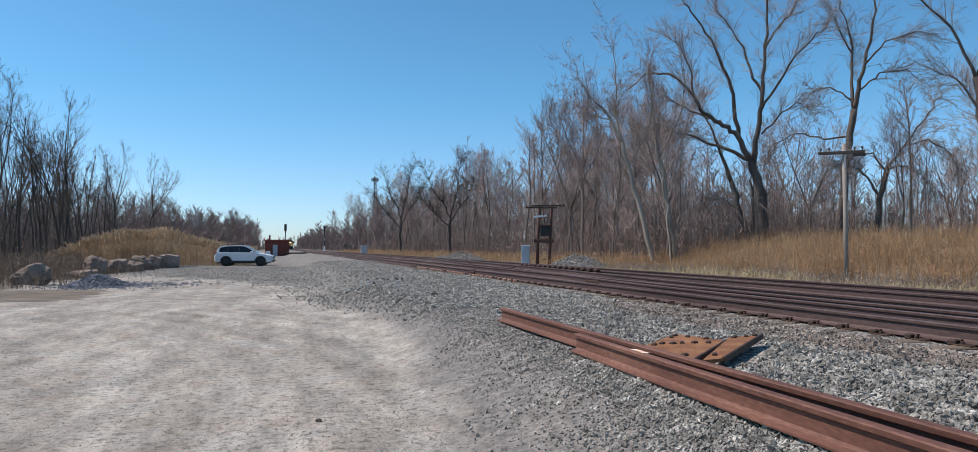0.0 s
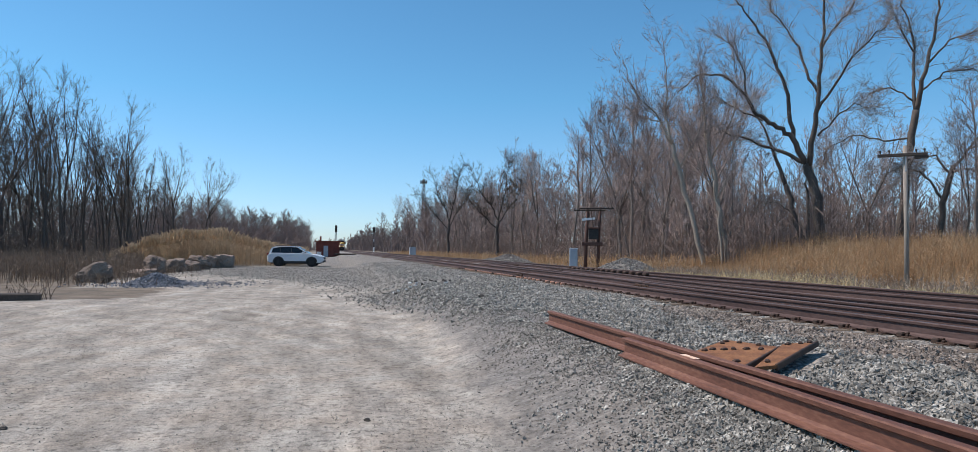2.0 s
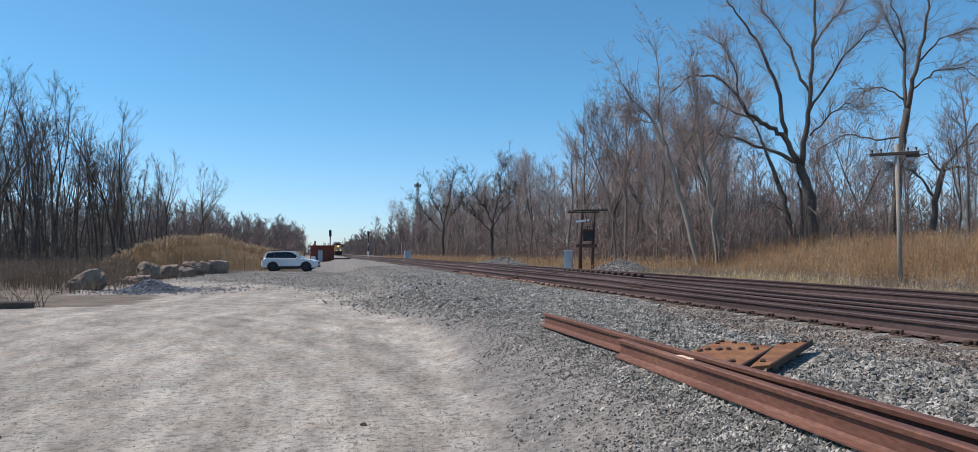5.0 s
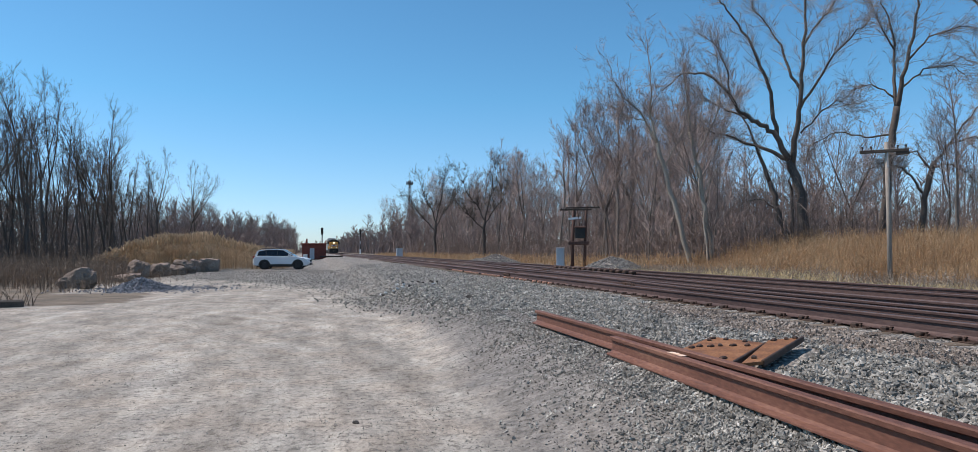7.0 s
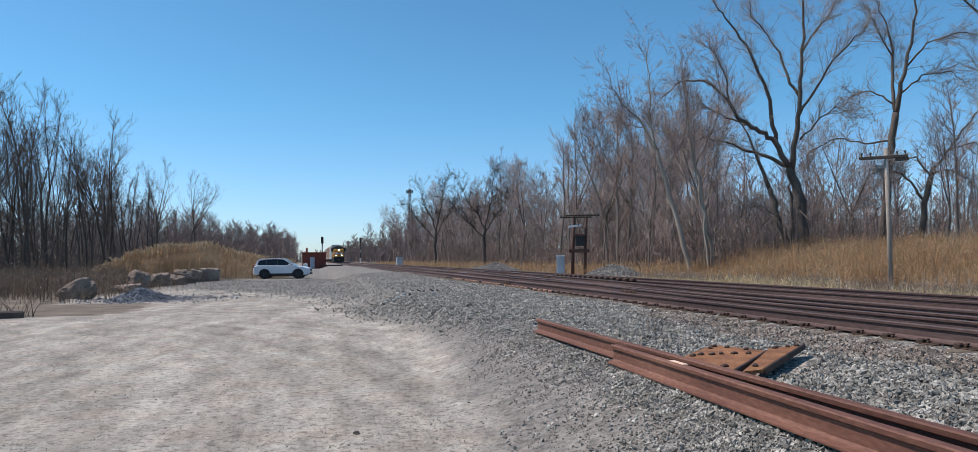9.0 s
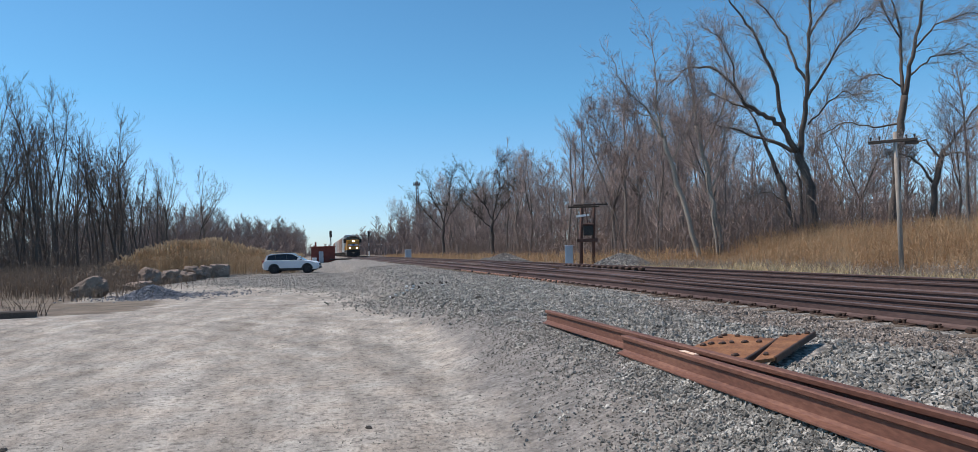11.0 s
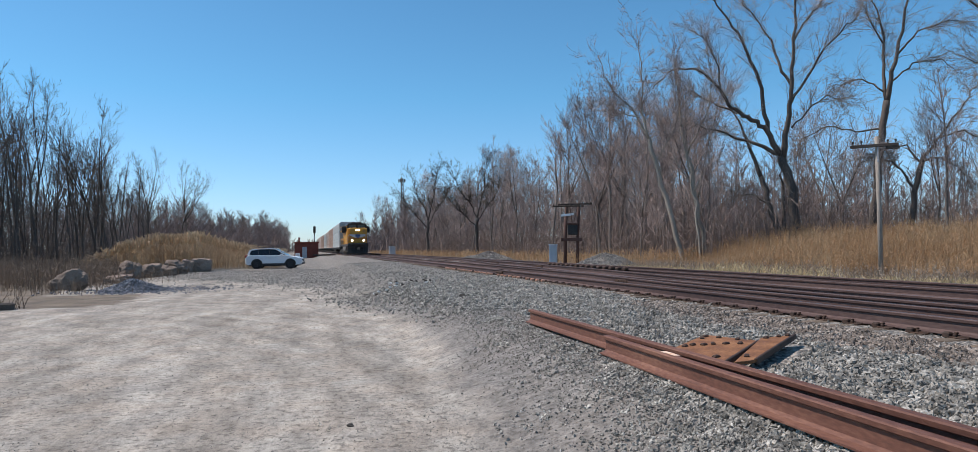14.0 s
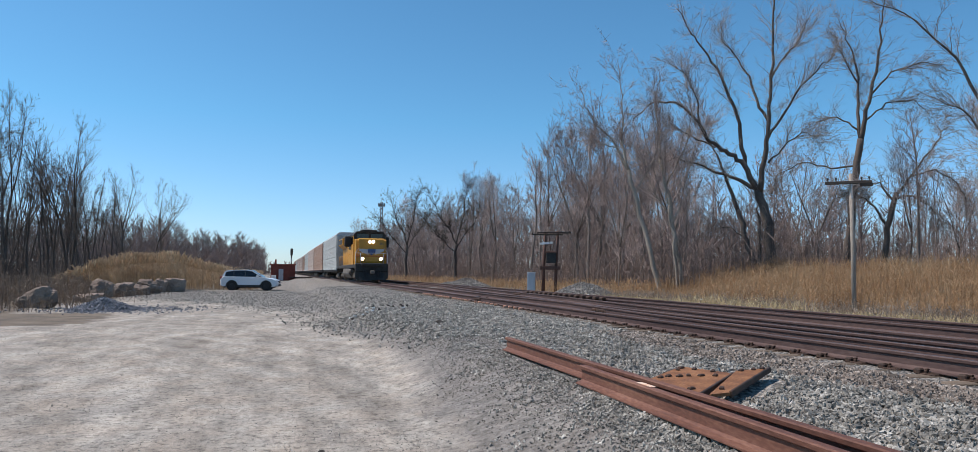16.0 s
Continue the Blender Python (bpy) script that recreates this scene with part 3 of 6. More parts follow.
make_track("farther track of brown steel rails on timber ties", track_b, -6, 900, 150, 1.3, False)


def make_crossover():
    tr = thing("crossover_track", Matrix.Identity(4), "crossover rails with dark rail braces between the two tracks", "railway track", "tracks", "structure")
    for s in (-1, 1):
        part("rail", rail_mesh(line(track_c, s * 0.755, -6, 57, 3)), RAIL_SIDE, tr)
    brace = Shape().box(-0.02, 0.26, -0.14, 0.14, 0.0, 0.04, 0.008).prism([(0.05, 0.02), (0.22, 0.02), (0.05, 0.2)], "y", -0.09, 0.09).box(-0.03, 0.14, -0.13, 0.13, 0.13, 0.25, 0.03).mesh("rail_brace", RUST_DARK)
    for i in range(15):
        y = 24.8 + i * 0.62
        part("rail_brace", brace, RUST_DARK, tr, at=pose(track_b(y) - 0.80, y, TIE_TOP + 0.012, 0, 0, 180))
    bar = Shape().box(-0.02, 0.02, -0.45, 0.45, 0.05, 0.13, 0.008)
    for k in range(-2, 3):
        bar.box(-0.035, -0.015, k * 0.17 - 0.02, k * 0.17 + 0.02, 0.07, 0.11, 0.005)
    bar = bar.mesh("joint_bar", RUST_DARK)
    for fn, off, y in ((track_c, -0.79, 18.5), (track_a, -0.79, 27.0), (track_c, 0.72, 34.0), (track_b, -0.79, 30.0), (track_b, -0.79, 44)):
        part("joint_bar", bar, RUST_DARK, tr, at=pose(fn(y) + off, y, TIE_TOP + 0.012))
    rod = Shape().box(-0.85, 0.85, -0.03, 0.03, 0.02, 0.06, 0.01).mesh("switch_rod", RUST_DARK)
    for y in (31.0, 32.2):
        part("switch_rod", rod, RUST_DARK, tr, at=pose(track_a(y), y, TIE_TOP + 0.0))
    plate = Shape().box(-0.05, 0.05, -0.06, 0.06, 0, 0.065, 0.015).mesh("slide_plate", PALEORANGE)
    for i in range(31):
        if i % 7 == 4:
            continue
        y = 21.0 + i * 0.535
        part("slide_plate", plate, PALEORANGE, tr, "pale orange sunlit plate", at=pose(track_a(y) - 1.0, y, TIE_TOP + 0.002))


make_crossover()

# ---- the train ----
SPEED = 22.0
TRAIN = []


def wheelset(parent, y, r, name="wheel"):
    w = Shape()
    for s in (-1, 1):
        w.cyl((s * 0.70, y, r), (s * 0.83, y, r), r, 24, 0.02)
        w.cyl((s * 0.66, y, r), (s * 0.70, y, r), r + 0.025, 24)
    w.cyl((-0.7, y, r), (0.7, y, r), 0.08, 10)
    return part(name, w, TRUCKGREY, parent)


def truck(parent, yc, wheels, gap, r):
    half = gap * (wheels - 1) / 2
    t = Shape()
    for s in (-1, 1):
        x0, x1 = sorted((s * 0.98, s * 1.12))
        t.prism([(yc - half - 0.55, r + 0.02), (yc - half - 0.4, r + 0.28), (yc - half * 0.55, r + 0.34), (yc + half * 0.55, r + 0.34), (yc + half + 0.4, r + 0.28), (yc + half + 0.55, r + 0.02),
                 (yc + half + 0.2, r - 0.12), (yc + half * 0.45, r - 0.22), (yc - half * 0.45, r - 0.22), (yc - half - 0.2, r - 0.12)], "x", x0, x1)
        for k in range(wheels):
            y = yc - half + gap * k
            t.box(*sorted((s * 1.08, s * 1.2)), y - 0.16, y + 0.16, r - 0.15, r + 0.15, 0.03)
            if k < wheels - 1:
                for d in (-0.14, 0.0, 0.14):
                    t.cyl((s * 1.16, y + gap / 2 + d, r - 0.16), (s * 1.16, y + gap / 2 + d, r + 0.2), 0.055, 8)
    t.box(-1.0, 1.0, yc - 0.25, yc + 0.25, r - 0.05, r + 0.3, 0.03)
    ob = part("truck", t, TRUCKGREY, parent)
    for k in range(wheels):
        wheelset(ob, yc - half + gap * k, r)
    return ob


def rod(sh, a, b, r=0.02):
    return sh.tube([a, b], [r, r], 6)


def make_locomotive():
    lo = thing("locomotive", pose(0, 0, 0), "yellow diesel freight locomotive with grey roof and lit headlights", "locomotive")
    L = 22.3
    part("underframe", Shape().box(-1.5, 1.5, 0.55, L - 0.3, 1.30, 1.62, 0.03).box(-0.5, 0.5, 0.3, L, 0.75, 1.3, 0.05), LOCOBLACK, lo)
    plow = Shape().prism([(-1.5, 0.95), (-1.5, 0.35), (-1.2, 0.16), (1.2, 0.16), (1.5, 0.35), (1.5, 0.95)], "y", 0.32, 0.5)
    plow.prism([(0.05, 0.18), (0.34, 0.9), (0.45, 0.9), (0.4, 0.18)], "x", -1.15, 1.15)
    plow.box(-1.5, 1.5, 0.3, 0.6, 0.95, 1.72, 0.06)
    part("snow_plow", plow, LOCOBLACK, lo, "black snow plow and pilot")
    part("anticlimber", Shape().box(-1.0, 1.0, 0.02, 0.35, 1.45, 1.74, 0.05).box(-0.9, 0.9, 0.0, 0.04, 1.52, 1.56), LOCOBLACK, lo)
    cp = Shape().box(-0.11, 0.11, -0.25, 0.35, 0.78, 1.02, 0.04).box(-0.2, 0.2, -0.42, -0.18, 0.74, 1.06, 0.06)
    part("coupler", cp, TRUCKGREY, lo)
    for x in (-0.75, -0.55, 0.55, 0.75):
        part("air_hose", Shape().tube([(x, 0.28, 1.05), (x, 0.12, 0.9), (x * 0.93, 0.1, 0.65), (x * 0.9, 0.14, 0.45)], [0.03] * 4, 6), BLACKPLASTIC, lo)
    for s in (-1, 1):
        st = Shape()
        for k in range(4):
            st.box(*sorted((s * 1.1, s * 1.55)), 0.62, 1.05, 0.35 + 0.33 * k, 0.39 + 0.33 * k)
        st.box(*sorted((s * 1.08, s * 1.11)), 0.6, 1.05, 0.3, 1.6)
        part("steps", st, LOCOBLACK, lo)
    nose = Shape().prism([(0.85, 1.62), (0.72, 1.9), (0.78, 3.2), (1.0, 3.95), (1.25, 4.06), (2.7, 4.06), (2.7, 1.62)], "x", -1.15, 1.15)
    nose.prism([(1.15, 1.62), (1.02, 1.95), (1.1, 3.2), (1.3, 3.85), (1.5, 3.98), (2.7, 3.98), (2.7, 1.62)], "x", -1.42, 1.42)
    part("nose", nose, YELLOW, lo)
    part("nose_door", Shape().box(-0.98, -0.42, 0.735, 0.76, 1.8, 3.1, 0.01), YELLOW, lo)
    for s in (-1, 1):
        part("wing_emblem", Shape().prism([(s * 1.12, 2.86), (s * 0.3, 2.50), (s * 0.3, 3.02), (s * 1.12, 3.06)], "y", 0.715, 0.74), WINGGREY, lo, "silver wing-shaped emblem")
    part("shield_emblem", Shape().prism([(-0.36, 3.05), (0.36, 3.05), (0.36, 2.75), (0.0, 2.45), (-0.36, 2.75)], "y", 0.70, 0.735), WINGBLUE, lo, "blue shield-shaped emblem")
    part("nose_band", Shape().box(-1.40, 1.40, 0.705, 1.2, 2.36, 2.42, 0.01), LOCORED, lo, "thin dark red line")
    cab = Shape().prism([(-1.52, 1.62), (1.52, 1.62), (1.52, 4.35), (1.25, 4.72), (-1.25, 4.72), (-1.52, 4.35)], "y", 2.5, 5.1)
    part("cab", cab, YELLOW, lo)
    front = Shape().prism([(-1.5, 4.04), (1.5, 4.04), (1.5, 4.35), (1.25, 4.70), (-1.25, 4.70), (-1.5, 4.35)], "y", 2.44, 2.52)
    part("cab_front", front, LOCOBLACK, lo, "dark grey window surround")
    for s in (-1, 1):
        part("windshield", Shape().box(*sorted((s * 0.1, s * 1.22)), 2.41, 2.45, 4.12, 4.55, 0.01), CARGLASS, lo)
        side = part("side_window", Shape().box(*sorted((s * 1.51, s * 1.535)), 2.9, 4.7, 3.55, 4.3, 0.01), CARGLASS, lo)
        # Large black box standing out beside the cab's rear corner.
        part("cab_side_box", Shape().box(*sorted((s * 1.52, s * 2.15)), 4.6, 5.0, 3.35, 4.4, 0.08), LOCOBLACK, lo)
    part("cab_roof", Shape().prism([(-1.55, 4.36), (-1.27, 4.74), (0, 4.86), (1.27, 4.74), (1.55, 4.36), (1.48, 4.33), (1.2, 4.66), (-1.2, 4.66), (-1.48, 4.33)], "y", 2.3, 5.2).box(-0.75, 0.75, 2.7, 4.7, 4.78, 4.95, 0.06), LOCOBLACK, lo)
    for s in (-1, 1):
        part("number_board", Shape().box(*sorted((s * 0.55, s * 1.15)), 2.40, 2.46, 4.60, 4.74, 0.01), LOCOBLACK, lo)
    # lamps
    for nm, x, y, z, r in (("headlight", -0.16, 0.9, 3.72, 0.14), ("headlight", 0.16, 0.9, 3.72, 0.14), ("ditch_light", -0.84, 0.58, 2.13, 0.145), ("ditch_light", 0.84, 0.58, 2.13, 0.145)):
        h = part(nm, Shape().cyl((x, y - 0.02, z), (x, y + 0.25, z), r + 0.04, 16), LOCOBLACK, lo)
        part("lamp_lens", Shape().cyl((x, y - 0.06, z), (x, y - 0.025, z), r, 16), LAMP, h, "glowing warm lamp lens")
    # handrails
    hr = Shape()
    for s in (-1, 1):
        rod(hr, (s * 1.48, 0.66, 0.5), (s * 1.48, 0.66, 2.7), 0.022)
        rod(hr, (s * 1.48, 0.66, 2.7), (s * 1.2, 0.8, 3.1), 0.022)
        rod(hr, (s * 1.05, 0.36, 1.7), (s * 1.05, 0.36, 2.65), 0.022)
        rod(hr, (s * 1.48, 0.66, 2.65), (s * 1.05, 0.36, 2.65), 0.022)
    rod(hr, (-1.05, 0.36, 2.65), (1.05, 0.36, 2.65), 0.018)
    part("front_handrail", hr, WINGGREY, lo, "pale painted handrail")
    hood = Shape().prism([(-0.95, 1.62), (0.95, 1.62), (0.95, 4.25), (0.75, 4.45), (-0.75, 4.45), (-0.95, 4.25)], "y", 5.1, L - 1.0)
    part("long_hood", hood, YELLOW, lo)
    for k in range(11):
        for s in (-1, 1):
            part("hood_door", Shape().box(*sorted((s * 0.95, s * 0.975)), 8.2 + k * 0.72, 8.2 + k * 0.72 + 0.66, 1.8, 3.3, 0.008), YELLOW, lo)
    # Shade of the inset behind the cab is put into this intake box's black.
    part("filter_box", Shape().box(-1.5, 1.5, 5.25, 7.8, 3.15, 4.6, 0.06), LOCOBLACK, lo, "grille box behind the cab, black with the inset's shade")
    part("equipment_cabinet", Shape().box(-1.48, 1.48, 5.15, 7.9, 1.62, 3.1, 0.04), YELLOW, lo)
    part("exhaust_deck", Shape().box(-0.7, 0.7, 8.4, 14.5, 4.42, 4.72, 0.05).box(-0.3, 0.3, 10.5, 11.6, 4.7, 4.86, 0.03), LOCOGREY, lo)
    flare = Shape().prism([(-0.97, 3.5), (0.97, 3.5), (1.5, 3.95), (1.5, 4.62), (1.3, 4.75), (-1.3, 4.75), (-1.5, 4.62), (-1.5, 3.95)], "y", 15.5, 20.9)
    part("radiator", flare, YELLOW, lo)
    part("radiator_grilles", Shape().box(-1.515, -1.5, 15.8, 20.6, 4.02, 4.55).box(1.5, 1.515, 15.8, 20.6, 4.02, 4.55).box(-1.2, 1.2, 15.9, 20.5, 4.75, 4.8), LOCOBLACK, lo)
    rails = Shape()
    for s in (-1, 1):
        for k in range(12):
            y = 5.6 + k * 1.3
            rod(rails, (s * 1.47, y, 1.6), (s * 1.47, y, 2.65), 0.018)
        rod(rails, (s * 1.47, 5.6, 2.65), (s * 1.47, 19.9, 2.65), 0.018)
    part("side_handrails", rails, YELLOW, lo)
    tank = Shape().prism([(-1.45, 1.28), (1.45, 1.28), (1.45, 0.75), (1.05, 0.32), (-1.05, 0.32), (-1.45, 0.75)], "y", 7.6, 14.4)
    part("fuel_tank", tank, TRUCKGREY, lo)
    for s in (-1, 1):
        part("air_reservoir", Shape().cyl((s * 1.3, 5.6, 1.05), (s * 1.3, 7.4, 1.05), 0.2, 14, 0.05), TRUCKGREY, lo)
    truck(lo, 4.0, 3, 1.75, 0.53)
    truck(lo, 18.2, 3, 1.75, 0.53)
    return lo


def make_autorack(panel, label):
    au = thing("autorack_car", pose(0, 0, 0), label, "railway car", "autorack cars")
    L = 27.2
    part("underframe", Shape().box(-1.45, 1.45, 0.5, L - 0.5, 0.95, 1.35, 0.03).box(-0.3, 0.3, 0.0, L, 0.75, 1.0, 0.03), LOCOBLACK, au)
    # Solid block whose near-black colour stands for the shade inside the rack.
    body = Shape().box(-1.44, 1.44, 0.55, L - 0.55, 1.35, 5.35)
    part("inner_shade_block", body, DARKGAP, au)
    n = 18
    w = (L - 1.4) / n
    edge = [(0.04, 0.0), (0.04, 1.0), (0.0, 1.0)]
    for z in (0.88, 0.72, 0.56, 0.40, 0.24, 0.08):
        edge += [(0.0, z + 0.06), (-0.02, z + 0.04), (-0.02, z - 0.04), (0.0, z - 0.06)]
    pan = Shape().prism(edge + [(0.0, 0.0)], "y", 0.05, w - 0.05)
    pm = pan.mesh("side_panel", panel)
    for s in (-1, 1):
        for k in range(n):
            for row, (z, h) in enumerate(((1.42, 1.27), (2.73, 1.27), (4.04, 1.27))):
                o = part("side_panel", pm, panel, au)
                m = Matrix.Translation((s * 1.52, 0.7 + (k if s < 0 else k + 1) * w, z)) @ Matrix.Diagonal((1, 1, h, 1))
                if s > 0:
                    m = m @ pose(0, 0, 0, 0, 0, 180)
                o.matrix_basis = m
    post = Shape().box(-0.05, 0.05, -0.045, 0.045, 1.35, 5.38).mesh("side_post", panel)
    for s in (-1, 1):
        for k in range(n + 1):
            part("side_post", post, panel, au, at=pose(s * 1.5, 0.7 + k * w, 0))
        part("bottom_sill", Shape().box(*sorted((s * 1.45, s * 1.56)), 0.55, L - 0.55, 1.2, 1.42), panel, au)
        part("top_chord", Shape().box(*sorted((s * 1.45, s * 1.56)), 0.55, L - 0.55, 5.28, 5.42), panel, au)
    rf = Shape().prism([(-1.56, 5.38), (-1.5, 5.55), (-0.7, 5.74), (0.7, 5.74), (1.5, 5.55), (1.56, 5.38)], "y", 0.45, L - 0.45)
    for k in range(36):
        y = 0.8 + k * (L - 1.6) / 35
        rf.box(-1.2, 1.2, y - 0.05, y + 0.05, 5.6, 5.77)
    part("roof", rf, RACKROOF, au)
    for y0, y1 in ((0.4, 0.56), (L - 0.56, L - 0.4)):
        e = Shape()
        e.box(-1.48, 1.48, y0 + 0.03, y1 - 0.03, 1.3, 5.4, 0.02)
        for k in range(6):
            e.box(-1.45 + k * 0.49, -1.45 + k * 0.49 + 0.44, y0, y1, 1.35, 5.35, 0.03)
        part("end_door", e, panel, au)
    truck(au, 2.9, 2, 1.75, 0.42)
    truck(au, L - 2.9, 2, 1.75, 0.42)
    part("coupler", Shape().box(-0.12, 0.12, -0.4, 0.6, 0.72, 0.98, 0.03).box(-0.12, 0.12, L - 0.6, L + 0.4, 0.72, 0.98, 0.03), TRUCKGREY, au)
    return au


def make_train():
    lo = make_locomotive()
    TRAIN.append((lo, 0.0))
    kinds = [make_autorack(RACKWHITE, "pale grey-white enclosed autorack car with ribbed panels"),
             make_autorack(RACKTAN, "tan-brown enclosed autorack car with ribbed panels"),
             make_autorack(RACKPINK, "faded pinkish enclosed autorack car with ribbed panels")]
    order = [0, 1, 2, 0, 1, 2, 2, 0, 1, 2, 0, 2]
    back = 22.9
    used = set()
    for k in order:
        ob = kinds[k] if k not in used else copy_thing(kinds[k], Matrix.Identity(4))
        used.add(k)
        TRAIN.append((ob, back))
        back += 28.1


make_train()


# ---- trees ----
def grow(rng, height, r0, lean=0.0, limbs=12, first=0.35, spread=0.6, twigs=3, wiggle=0.05, fork=0.0, rmin=0.0072):
    """Trunk and crown shapes of one bare tree."""
    trunk, crown = Shape(), Shape()
    ends = []

    def stem(sh, p, d, length, r, steps, n, up, wig, tip=0.3):
        path, rad = [p], [r]
        for i in range(steps):
            d = (d + Vector((rng.gauss(0, wig), rng.gauss(0, wig), rng.gauss(0, wig * 0.5) + up))).normalized()
            p = p + d * (length / steps)
            path.append(p)
            rad.append(max(rmin, r * (1 - (1 - tip) * (i + 1) / steps)))
        if n < 3:
            sh.blade(path, rad)
        else:
            sh.tube(path, rad, n, n > 4)
        return path, rad, d

    def side(d, ang):
        a = rng.uniform(0, 2 * math.pi)
        u = d.orthogonal().normalized()
        w = d.cross(u)
        s = u * math.cos(a) + w * math.sin(a)
        return (d * math.cos(ang) + s * math.sin(ang)).normalized()

    d0 = Vector((math.sin(lean), rng.uniform(-0.04, 0.04), math.cos(lean))).normalized()
    main = []
    path, rad, d = stem(trunk, Vector((0, 0, -0.3)), d0, height * (0.92 if not fork else fork), r0, 9, 8, 0.02, wiggle, 0.22 if not fork else 0.6)
    main.append((path, rad, 1.0))
    if fork:
        for _ in range(rng.choice((2, 3))):
            q, qr, _ = stem(trunk, path[-1], side(d, rng.uniform(0.25, 0.5)), height * (1 - fork), rad[-1] * 0.8, 8, 6, 0.06, wiggle, 0.15)
            main.append((q, qr, 0.0))
    for path, rad, isbase in main:
        k = len(path) - 1
        for _ in range(limbs if not fork else (limbs // 2)):
            t = rng.uniform(first if isbase else 0.15, 0.98) ** 0.9
            i = min(k - 1, int(t * k))
            base = path[i].lerp(path[i + 1], t * k - i)
            dd = (path[i + 1] - path[i]).normalized()
            ln = height * rng.uniform(0.12, 0.30) * (1.25 - 0.75 * t) * (spread / 0.6)
            r = max(rmin, min(rad[i] * 0.5, 0.012 + ln * 0.011))
            p1, r1, _ = stem(crown, base, side(dd, rng.uniform(0.45, 1.0) * (spread / 0.6) ** 0.5), ln, r, 5, 4, 0.09, 0.10, 0.3)
            for _ in range(twigs + 2):
                j = rng.randrange(1, 5)
                d1 = (p1[j + 1] - p1[j]).normalized()
                p2, r2, _ = stem(crown, p1[j].lerp(p1[j + 1], rng.random()), side(d1, rng.uniform(0.35, 0.8)), ln * rng.uniform(0.3, 0.65), max(rmin, r1[j] * 0.5), 3, 2, 0.12, 0.13, 0.5)
                for _ in range(twigs + 2):
                    j2 = rng.randrange(0, 3)
                    d2 = (p2[j2 + 1] - p2[j2]).normalized()
                    stem(crown, p2[j2].lerp(p2[j2 + 1], rng.random()), side(d2, rng.uniform(0.3, 0.8)), ln * rng.uniform(0.14, 0.36), rmin, 2, 2, 0.10, 0.16, 0.6)
    return trunk, crown


def tree_kind(seed, label, bark, twig, **kw):
    rng = random.Random(seed)
    tr, cr = grow(rng, **kw)
    ob = thing("bare_tree", pose(0, 0, 0), label, "tree", "bare woodland trees")
    part("trunk", tr, bark, ob)
    part("crown", cr, twig, ob, "bare leafless twigs")
    return ob


def plant(kinds, spots, used, rng):
    for x, y, s, k in spots:
        m = pose(x, y, ground_z(x, y) - 0.05, rng.uniform(-2, 2), rng.uniform(-2, 2), rng.uniform(0, 360))
        src = kinds[k % len(kinds)]
        if id(src) in used:
            ob = copy_thing(src, m)
        else:
            ob = src
            ob.matrix_basis = m
            used.add(id(src))
        ob.scale = (s, s, s * rng.uniform(0.92, 1.08))


